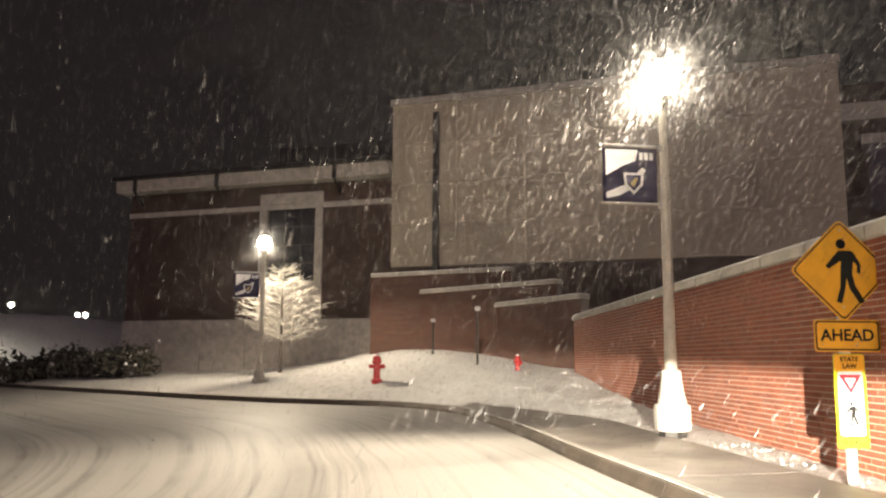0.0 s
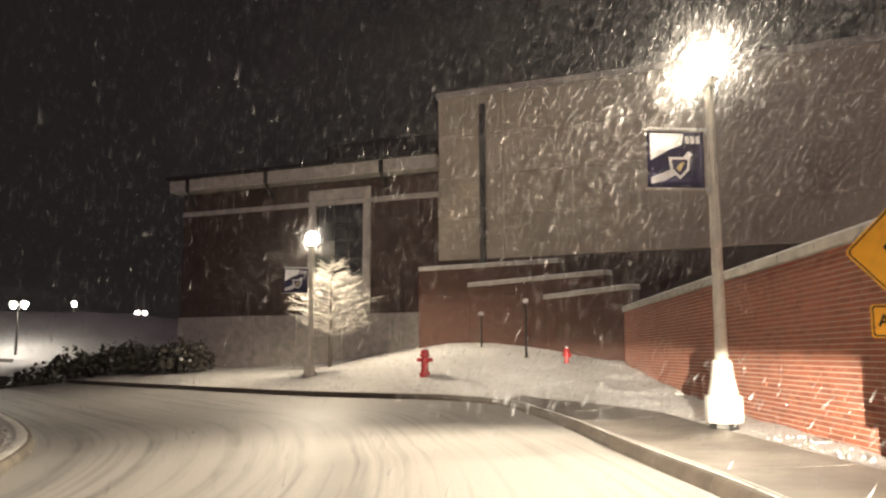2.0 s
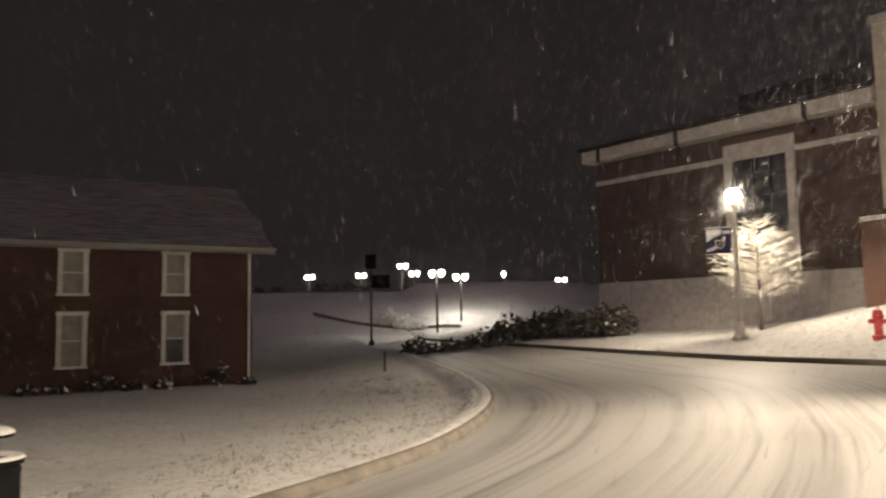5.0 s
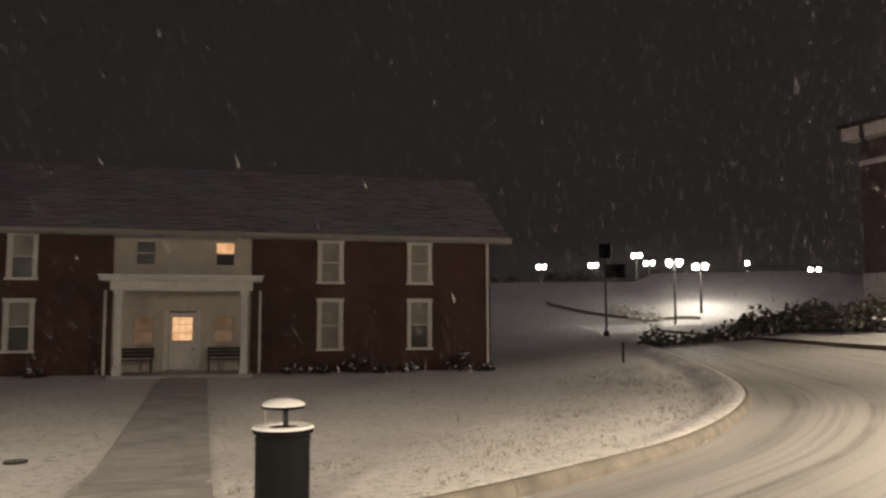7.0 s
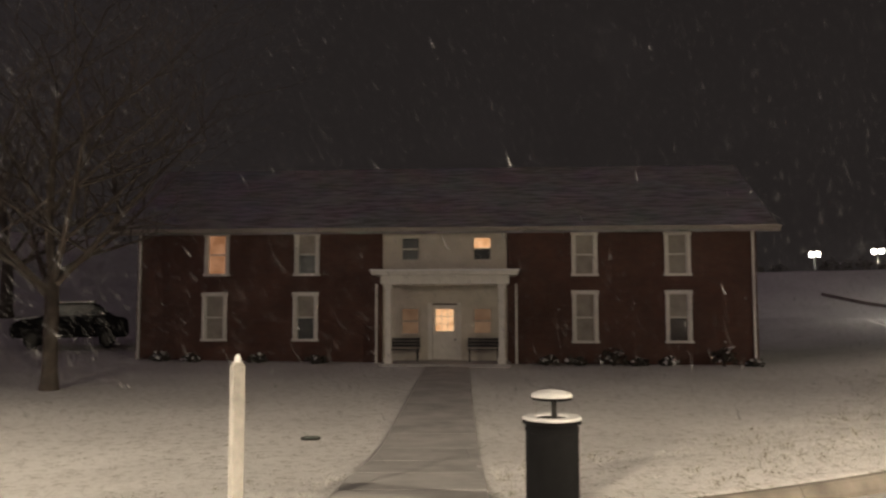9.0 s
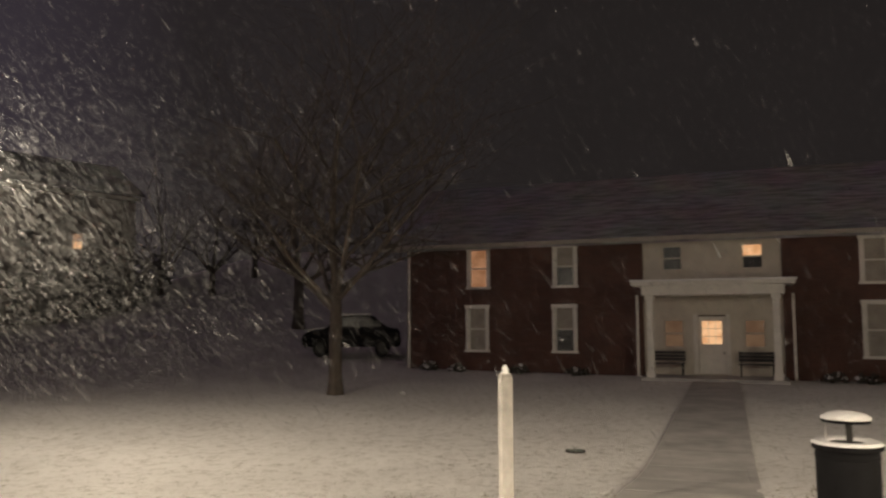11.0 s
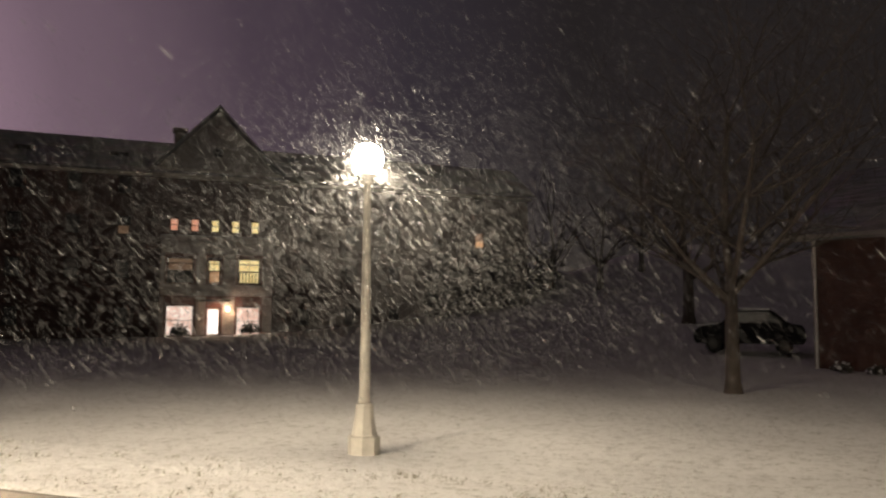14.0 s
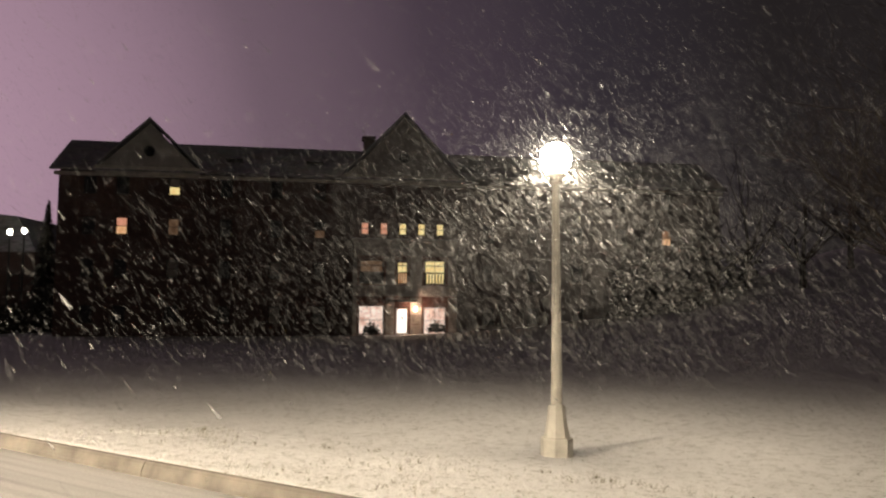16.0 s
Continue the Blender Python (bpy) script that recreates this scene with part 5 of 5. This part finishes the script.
def bare_tree(at, trunk, crown, radius, seed, label, depth=5, group="", twig_mat=None):
    rng = random.Random(seed)
    t = thing("tree", at, 0, label, "tree", group)
    bm = bmesh.new()
    prof = [(radius * 1.5, -0.3), (radius * 1.25, 0.1), (radius, 0.5), (radius * 0.85, trunk)]
    lathe(prof, 14, bm)
    limbs, twigs = bmesh.new(), bmesh.new()
    n = 6
    for i in range(n):
        a = 2 * math.pi * i / n + rng.uniform(-0.4, 0.4)
        z = trunk * rng.uniform(0.72, 1.0)
        up = rng.uniform(0.5, 1.5)
        grow(limbs, twigs, (0, 0, z), (math.cos(a), math.sin(a), up), crown * rng.uniform(0.34, 0.5), radius * 0.5, depth - 1, rng)
    grow(limbs, twigs, (0, 0, trunk * 0.98), (0.05, 0, 1), crown * 0.5, radius * 0.7, depth - 1, rng)
    part("trunk", bm, M_BARK, t, smooth=True)
    part("branchwork", limbs, M_BARK, t, kind="stuff")
    part("twig_spray", twigs, twig_mat or M_BARK, t, kind="stuff")
    return t


bare_tree((-23.8, -1.95, ground_at(-23.8, -1.95)), 3.0, 9.5, 0.20, 5, "tall bare lawn tree with dark bark", 5)
bare_tree((-46.1, -5.6, ground_at(-46.1, -5.6)), 3.2, 9, 0.32, 9, "dark bare tree on the snowy rise", 3, "distant bare trees")


def snowy_ornamental(at, height, width, seed):
    """A small tree whose upswept fine branches are coated with snow."""
    rng = random.Random(seed)
    t = thing("ornamental_tree", at, 0, "small ornamental tree, every twig coated with snow", "tree")
    bm = bmesh.new()
    lathe([(0.10, -0.2), (0.075, 0.2), (0.06, 1.4), (0.02, height * 0.9)], 10, bm)
    part("trunk", bm, M_BARK, t)
    limbs, tw = bmesh.new(), bmesh.new()
    for i in range(90):
        z = 1.15 + (height - 1.3) * (i / 90) ** 1.1
        t_ = (z - 1.15) / (height - 1.15)
        reach = width / 2 * (0.62 + 0.5 * math.sin(math.pi * min(1, t_ * 1.15 + 0.12))) * (1 - 0.55 * t_ ** 2) * rng.uniform(0.65, 1.12)
        a = i * 2.4 + rng.uniform(-0.3, 0.3)
        p = Vector((0, 0, z))
        tip = p + Vector((math.cos(a) * reach, math.sin(a) * reach, reach * rng.uniform(0.05, 0.45)))
        rod(limbs, p, tip, 0.015, 0.005, 5)
        for k in range(15):
            f = rng.uniform(0.2, 1.0)
            q = p.lerp(tip, f)
            e = q + Vector((math.cos(a) * 0.25 + rng.uniform(-0.3, 0.3), math.sin(a) * 0.25 + rng.uniform(-0.3, 0.3), rng.uniform(-0.08, 0.30))) * rng.uniform(0.6, 1.1)
            rod(tw, q, e, 0.010, 0.004, 4)
    part("branchwork", limbs, M_TWIG, t, kind="stuff")
    part("twig_spray", tw, M_TWIG, t, kind="stuff")
    return t


snowy_ornamental((-6.15, 30.2, ground_at(-6.15, 30.2)), 4.1, 3.1, 4)

# dark wood on the rise left of the lone window
for k, (tx, ty, h, dp) in enumerate([(-62, -14, 9, 3), (-66, -19, 11, 3), (-58, -19, 8, 3), (-69, -12, 10, 3), (-60, -25, 8, 3)]):
    bare_tree((tx, ty, ground_at(tx, ty)), 2.0, h, 0.24, 30 + k, "dark bare tree in the far wood", dp, "distant bare trees")


def thicket(name, boxes, seed, count, label, mat):
    """Uncountable far scrub, one mass of small leaves."""
    rng = random.Random(seed)
    V, F = [], []
    for i in range(count):
        x0, x1, y0, y1, h = boxes[i % len(boxes)]
        u, v = rng.random(), rng.random()
        x, y = x0 + (x1 - x0) * u, y0 + (y1 - y0) * v
        z = ground_at(x, y) if i % 7 == 0 or not V else z
        zz = z + h * rng.random() * (0.55 + 0.6 * abs(noise.noise((x * 0.35, y * 0.35, seed))))
        s = rng.uniform(0.15, 0.5)
        o = len(V)
        for k in range(4):
            V.append((x + rng.uniform(-s, s), y + rng.uniform(-s, s), zz + rng.uniform(-s, s) * 0.8))
        F += [(o, o + 1, o + 2), (o, o + 2, o + 3), (o, o + 3, o + 1), (o + 1, o + 3, o + 2)]
    me = bpy.data.meshes.new(name)
    me.from_pydata(V, [], F)
    me.materials.append(mat)
    return tagged(new(name, me), label, "scrub", kind="stuff")


thicket("thicket", [(-72, -60, -28, -19, 5.0), (-64, -56, -27, -20, 4.0)], 3, 2600, "dark tangled thicket on the snowy rise", M_HEDGE)

# ---- hedge bank beyond the bend ----
for k in range(15):
    t = k / 14
    x, y = -13.4 - 9.8 * t, 34.4 - 1.9 * t + 3.2 * math.sin(t * 3.0)
    r = 1.5 + 0.35 * math.sin(k * 2.1)
    shrub((x, y, ground_at(x, y)), r, 1.65 + 0.35 * math.sin(k * 1.3 + 1), "hedge_shrub", "dark overgrown hedge shrub beside the bend", 100 + k, 480, None, 0.06, "hedge along the bend")
for k, (x, y) in enumerate([(-34, 49), (-36.5, 51), (-39, 51.5)]):
    shrub((x, y, ground_at(x, y)), 1.7, 1.6, "snowy_shrub", "pale snow-laden shrub under the car park lamps", 140 + k, 300, M_TWIG, 0.6, "snowy shrubs")


# low dark shrubs on the crest of the far rise
for k, (az, h) in enumerate([(47.2, 0.7), (45.9, 0.9), (44.6, 0.8), (41.6, 1.5), (40.6, 1.2), (39.4, 1.4), (38.2, 1.0)]):
    x, y = -0.4 - 76.5 * math.sin(radians(az)), -0.3 + 76.5 * math.cos(radians(az))
    shrub((x, y, ground_at(x, y)), 0.75 + 0.25 * h, h, "crest_shrub", "small dark shrub on the crest of the snowy rise", 170 + k, 90, None, 0.1, "shrubs on the crest")


def build_far_kerb():
    """The kerb of the side road below the rise."""
    line = smooth_line([(-0.4 - d * math.sin(radians(az)), -0.3 + d * math.cos(radians(az))) for az, d in ((31.5, 62.0), (33.5, 63.0), (36.0, 63.8), (39.0, 65.5), (42.0, 68.5))])
    tan = np.gradient(line, axis=0)
    bm = bmesh.new()
    rows_ = []
    for p, t_ in zip(line, tan / np.hypot(*tan.T)[:, None]):
        n_ = np.array((-t_[1], t_[0]))
        g = ground_at(*p)
        rows_.append([bm.verts.new((p[0] + n_[0] * o, p[1] + n_[1] * o, g + h)) for o, h in ((-0.1, -0.3), (-0.1, 0.20), (0.1, 0.22), (0.1, -0.3))])
    for a, c in zip(rows_, rows_[1:]):
        for j in range(4):
            bm.faces.new((a[j], a[(j + 1) % 4], c[(j + 1) % 4], c[j]))
    bmesh.ops.recalc_face_normals(bm, faces=bm.faces)
    solo("kerb_far", bm, M_KERB, "dark kerb of a side road below the rise", "kerb", kind="structure")


build_far_kerb()


# ---- sign board, stakes and bollards beyond the lawn ----
def far_sign(at):
    s = thing("road_sign", at, 30, "dark back of a road sign on a tall post", "sign")
    bm = bmesh.new()
    rod(bm, (0, 0, -0.3), (0, 0, 5.1), 0.07, 0.05, 8)
    part("post", bm, M_DARK, s)
    part("board", box(-0.02, 1.22, -0.03, 0.01, 3.6, 4.45, 0.02), M_BLACK, s)
    part("signal_box", box(-0.36, 0.36, -0.15, 0.15, 4.85, 5.75, 0.03), M_BLACK, s)
    part("foot", lathe([(0.18, -0.2), (0.18, 0.25), (0.07, 0.35)], 12), M_DARK, s)
    return s


far_sign((-31.3, 39.5, ground_at(-31.3, 39.5)))


def stake(at, h=0.8):
    bm = bmesh.new()
    rod(bm, (0, 0, -0.2), (0, 0, h), 0.045, 0.04, 8)
    box(-0.05, 0.05, -0.02, 0.02, h - 0.2, h, 0.005, bm)
    return solo("marker_stake", bm, M_DARK, "short dark utility marker stake in the snow", "stake", "marker stakes", at=pose(*at))


stake((-18.4, 23.9, ground_at(-18.4, 23.9)), 0.75)


def thin_pole(at, h):
    s = thing("slim_post", at, 0, "slim grey post on the snowy bank", "post", "slim posts")
    bm = bmesh.new()
    rod(bm, (0, 0, -0.2), (0, 0, h), 0.035, 0.035, 8)
    part("shaft", bm, M_DARK, s)
    part("head", box(-0.09, 0.09, -0.05, 0.05, h, h + 0.14, 0.02), M_GALV, s)
    return s


thin_pole((-0.35, 29.0, ground_at(-0.35, 29.0)), 1.15)
thin_pole((1.15, 26.0, ground_at(1.15, 26.0)), 1.75)


# ---- parked car beside the house ----
def parked_car(at, turn):
    car = thing("parked_car", at, turn, "dark parked car under a skin of snow", "car")
    prof = [(-2.2, 0.35), (-2.25, 0.75), (-1.9, 0.95), (-1.15, 1.02), (-0.5, 1.48), (0.9, 1.50), (1.6, 1.05), (2.15, 0.98), (2.25, 0.6), (2.2, 0.35)]
    bm = prism(prof, -0.86, 0.86)
    bmesh.ops.bevel(bm, geom=list(bm.edges), offset=0.06, segments=2, affect="EDGES")
    part("body", bm, M_BLACK, car)
    part("snow_on_roof", prism([(-0.5, 1.49), (0.9, 1.51), (0.88, 1.57), (-0.45, 1.55)], -0.72, 0.72), M_SNOW, car)
    part("snow_on_bonnet", prism([(-2.1, 0.93), (-1.2, 1.03), (-1.2, 1.07), (-2.1, 0.97)], -0.75, 0.75), M_SNOW, car)
    for y in (-0.872, 0.862):
        part("side_window", prism([(-0.85, 1.06), (-0.42, 1.42), (0.82, 1.44), (1.35, 1.08)], y, y + 0.01), M_DIMWIN, car)
    for x in (-1.4, 1.4):
        for y in (-0.9, 0.68):
            w = lathe([(0.32, 0), (0.33, 0.03), (0.33, 0.19), (0.32, 0.22)], 20)
            w.transform(pose(x, y + 0.22, 0.33, 90, 0, 0))
            wheel = part("wheel", w, M_INK, car)
            rim = lathe([(0.19, -0.005), (0.19, 0.225)], 16)
            rim.transform(pose(x, y + 0.22, 0.33, 90, 0, 0))
            part("rim", rim, M_DARK, wheel)
    return car


cx, cy = -37.4, -2.1
parked_car((cx, cy, ground_at(cx, cy) + 0.02), 88).scale = (1.0, 1.05, 1.25)


# ---- car park lamps on the far rise ----
def car_park_lamp(at, h, heads, lit):
    s = thing("car_park_lamp", at, 0, "tall car park lamp glowing white through the snowfall", "street lamp", "car park lamps")
    bm = bmesh.new()
    rod(bm, (0, 0, -1.0), (0, 0, h), 0.10, 0.07, 8)
    part("pole", bm, M_DARK, s)
    for i in range(heads):
        dx = (i - (heads - 1) / 2) * 0.85
        bm = box(dx - 0.20, dx + 0.20, -0.2, 0.2, h - 0.02, h + 0.12, 0.03)
        hd = part("head", bm, M_DARK, s)
        part("lens", lathe([(0.05, h - 0.56), (0.14, h - 0.48), (0.22, h - 0.32), (0.24, h - 0.16), (0.16, h - 0.03)], 14), M_FARLAMP, hd).location = (dx, 0, 0)
    if lit:
        point_lamp("car_park_light", (at[0], at[1], at[2] + h - 0.95), lit, 0.25, (1.0, 0.92, 0.78))
    return s


CAR_PARK = [(-61.9, 67.1, 6.65, 2, 900), (-57.0, 70.3, 6.74, 2, 700), (-52.9, 72.8, 7.75, 2, 900), (-52.3, 74.3, 6.91, 2, 0), (-32.5, 48.9, 4.97, 2, 560), (-33.8, 54.4, 4.95, 2, 700), (-43.3, 79.1, 6.66, 1, 900), (-37.8, 82.7, 5.85, 2, 1200)]
for x, y, top, heads, lit in CAR_PARK:
    base = ground_at(x, y)
    car_park_lamp((x, y, base), top - base + 0.15, heads, lit)

# ---- beyond the residence hall: a dark gabled building, a conifer and two lamps ----
def neighbour(at, turn):
    nb = thing("far_building", at, turn, "dark gabled brick building against the glowing sky", "building")
    part("wall", box(-6, 2.2, 0, 9, -2, 7.6), M_DARKBRICK, nb)
    bm = prism([(-6.4, 7.6), (2.6, 7.6), (0.6, 11.0), (-3.5, 11.4)], -0.4, 9.4)
    part("roof", bm, M_ROOF, nb)
    for x in (-4.6, -2.2, 0.4):
        for z in (0.6, 3.9):
            window_unit(nb, x, z, 1.0, 1.5, -0.06, 0.06, M_DIMWIN, M_DIMWIN, M_DARK)
    return nb


def conifer(at, height, width, seed):
    """A dark spruce: drooping tiers of needle sprays with gaps."""
    rng = random.Random(seed)
    t = thing("conifer", at, 0, "dark ragged conifer with some snow", "tree")
    bm = bmesh.new()
    rod(bm, (0, 0, -0.3), (0, 0, height), 0.22, 0.03, 8)
    part("trunk", bm, M_BARK, t)
    sp = bmesh.new()
    for i in range(420):
        f = (i / 420) ** 0.8
        z = 0.8 + (height - 0.9) * f
        reach = width / 2 * (1 - f) * rng.uniform(0.5, 1.1) + 0.15
        a = rng.uniform(0, 6.283)
        d = Vector((math.cos(a), math.sin(a), 0))
        n_ = Vector((-d.y, d.x, 0))
        tip = d * reach + Vector((0, 0, z - reach * 0.35))
        w = 0.16 + 0.1 * reach
        v = [sp.verts.new(p) for p in (Vector((0, 0, z)), d * reach * 0.55 + n_ * w + Vector((0, 0, z - reach * 0.12)), tip, d * reach * 0.55 - n_ * w + Vector((0, 0, z - reach * 0.12)), d * reach * 0.5 + Vector((0, 0, z + 0.10)))]
        for fc in ((0, 1, 4), (1, 2, 4), (2, 3, 4), (3, 0, 4), (3, 2, 1, 0)):
            sp.faces.new([v[k] for k in fc])
    part("foliage", sp, M_HEDGE, t, kind="stuff")
    return t


neighbour((-36.0, -79.0, -1.0), 126)
conifer((-37.6, -75.6, ground_at(-37.6, -75.6)), 12.5, 4.6, 8)
for fx, fy, top in ((-34.0, -75.2, 8.4), (-34.8, -74.2, 8.5)):
    base = ground_at(fx, fy)
    car_park_lamp((fx, fy, base), top - base, 1, 0)
thicket("far_scrub", [(-42, -22, -80, -70, 3.4)], 9, 1800, "dark scrub below the glowing sky", M_HEDGE)

# unseen street lamp behind the walker, whose light falls over the road and the near lawn
street_lamp((*HIDDEN, 0.16), 5.05, None, 16500, 0.005, 165)
# dipped headlight of a waiting car: the shade above the bulb gives the level limit on the wall
head_beam((0.1, -5.6, 0.78), (4.3, 9.4, 0.62), 88000, 46)
# unseen plates added only to block the beam above its limit and behind
shade = thing("headlamp", (0.1, -5.6, 0.78), -15.6, "dark unseen plates added to cut the headlight beam level", "headlamp")
part("shade", box(-0.40, 0.40, 0.44, 0.47, 0.0115, 0.45, 0.002), M_INK, shade)
part("shade_bracket", box(-0.40, -0.37, -0.08, 0.44, 0.3, 0.34, 0.004), M_INK, shade)
part("rear_beam_stop", box(-0.40, 0.16, -0.12, -0.08, -0.5, 0.32, 0.01), M_INK, shade)


# ---- grass and snow clumps on the lawns ----
def scatter_clumps(name, count, area, mat, label, seed, size, blades):
    """Uncountable small clumps on the ground: snow lumps, or grass blades that poke through."""
    rs = np.random.RandomState(seed)
    p = np.c_[rs.uniform(area[0], area[1], count), rs.uniform(area[2], area[3], count)]
    mask = np.array([noise.noise((a_ * 0.55, b_ * 0.55, seed)) + 0.6 * noise.noise((a_ * 2.1, b_ * 2.1, seed + 3)) for a_, b_ in p]) > -0.05
    p = p[mask]
    z, dl, dr = land(p)
    ok = ((dl > 0.4) | (dr > 1.68)) & (z > -0.79)
    u = np.array((-20.8, 9.1)) / np.hypot(20.8, 9.1)
    rel = p - np.array((-5.80, 1.50))
    ok &= np.abs(rel[:, 0] * -u[1] + rel[:, 1] * u[0]) > 0.85
    p, z = p[ok], z[ok]
    V, F = [], []
    for (x, y), zz in zip(p, z):
        s_ = size * rs.uniform(0.5, 1.4)
        o = len(V)
        if blades:
            for k in range(3):
                a_ = rs.uniform(0, 6.28)
                dx, dy = math.cos(a_) * s_, math.sin(a_) * s_
                o = len(V)
                V += [(x - dy * 0.12, y + dx * 0.12, zz - 0.02), (x + dy * 0.12, y - dx * 0.12, zz - 0.02), (x + dx, y + dy, zz + 0.02 + s_ * rs.uniform(0.4, 1.1))]
                F.append((o, o + 1, o + 2))
        else:
            h = s_ * rs.uniform(0.2, 0.5)
            ring_ = [(x + s_ * math.cos(k * 1.2566) * rs.uniform(0.7, 1.2), y + s_ * math.sin(k * 1.2566) * rs.uniform(0.7, 1.2), zz - 0.015) for k in range(5)]
            V += ring_ + [(x + rs.uniform(-0.3, 0.3) * s_, y + rs.uniform(-0.3, 0.3) * s_, zz + h + 0.01)]
            F += [(o + k, o + (k + 1) % 5, o + 5) for k in range(5)]
    me = bpy.data.meshes.new(name)
    me.from_pydata(V, [], F)
    me.materials.append(mat)
    if not blades:
        me.polygons.foreach_set("use_smooth", [True] * len(me.polygons))
    return tagged(new(name, me), label, "ground cover", kind="stuff")


M_GRASS = surface("frosted_grass_blade", (0.16, 0.14, 0.075), 0.85, 0, 0.5, 3, 30, 0)
scatter_clumps("snow_clumps", 34000, (-19, -4.4, -13, 22), M_LAWN, "small lumps of trodden snow on the lawn", 11, 0.042, False)
scatter_clumps("grass_tufts", 15000, (-17, -4.4, -12, 22), M_GRASS, "dry grass blades poking through thin snow", 12, 0.04, True)
scatter_clumps("bank_clumps", 9000, (-8, 4.2, 6, 30), M_SNOW, "small lumps of snow on the bank", 13, 0.035, False)
scatter_clumps("bank_grass", 1200, (-8, 4.2, 6, 30), M_GRASS, "dry grass blades on the snowy bank", 14, 0.05, True)


# ---- falling snow ----
def falling_snow(count):
    """Wind-driven flakes, drawn out along their fall; thickest round the lamp heads, to imitate glow."""
    rs = np.random.RandomState(7)
    lo, hi = np.array((-34.0, -30.0, 0.2)), np.array((11.0, 34.0, 10.5))
    c = lo + rs.rand(count, 3) * (hi - lo)
    # extra flakes packed round each lamp stand in for its halo and haze
    glow_clusters = [((L1[0] + 0.1, L1[1], 5.8), (3.4, 3.0, 2.3), 95000), ((L1[0], L1[1], 5.55), (0.40, 0.40, 0.42), 4200),
              ((L2[0], L2[1], 4.6), (2.4, 2.4, 1.7), 7000), ((L2[0], L2[1], 5.3), (0.36, 0.36, 0.36), 700),
              ((L3[0], L3[1], 2.6), (2.5, 2.5, 1.3), 36000), ((L3[0], L3[1], 3.6), (0.36, 0.36, 0.34), 900)]
    glow_clusters += [((x, y, top - 0.1), (2.6, 2.6, 1.3), 1500) for x, y, top, heads, lit in CAR_PARK]
    c = np.concatenate([c] + [np.array(p) + rs.normal(0, 1, (k, 3)) * np.array(sg) for p, sg, k in glow_clusters])
    c = c[(c[:, 2] > 0.2) & (np.hypot(c[:, 0] + 0.25, c[:, 1] + 0.2) > 4.5) & (np.hypot(c[:, 0] - HIDDEN[0], c[:, 1] - HIDDEN[1]) > 3.0)]
    n_ = len(c)
    way = np.array((-0.43, 0.72, -1.0)) + rs.normal(0, 0.14, (n_, 3))
    way /= np.linalg.norm(way, axis=1)[:, None]
    side = np.cross(way, np.array((0.3, 0.2, 1.0)))
    side /= np.linalg.norm(side, axis=1)[:, None]
    up = np.cross(way, side)
    half = (0.035 + 0.085 * rs.rand(n_) ** 1.6)[:, None]
    rad = (0.008 + 0.013 * rs.rand(n_) ** 2)[:, None]
    V = np.empty((n_, 4, 3))
    V[:, 0] = c - way * half
    for i in range(3):
        a = 2.094 * i
        V[:, 1 + i] = c + way * half * 0.5 + (side * math.cos(a) + up * math.sin(a)) * rad
    tri = np.array([[0, 2, 1], [0, 3, 2], [0, 1, 3], [1, 2, 3]])
    F = ((np.arange(n_) * 4)[:, None, None] + tri[None]).reshape(-1, 3)
    me = bpy.data.meshes.new("falling_snow")
    me.vertices.add(n_ * 4)
    me.vertices.foreach_set("co", V.reshape(-1))
    me.loops.add(len(F) * 3)
    me.loops.foreach_set("vertex_index", F.reshape(-1).astype(np.int32))
    me.polygons.add(len(F))
    me.polygons.foreach_set("loop_start", np.arange(0, len(F) * 3, 3, dtype=np.int32))
    me.update(calc_edges=True)
    me.materials.append(M_FLAKE)
    tagged(new("falling_snow", me), "wind-driven snowflakes in the night air", "snowfall", kind="stuff")


falling_snow(210000)
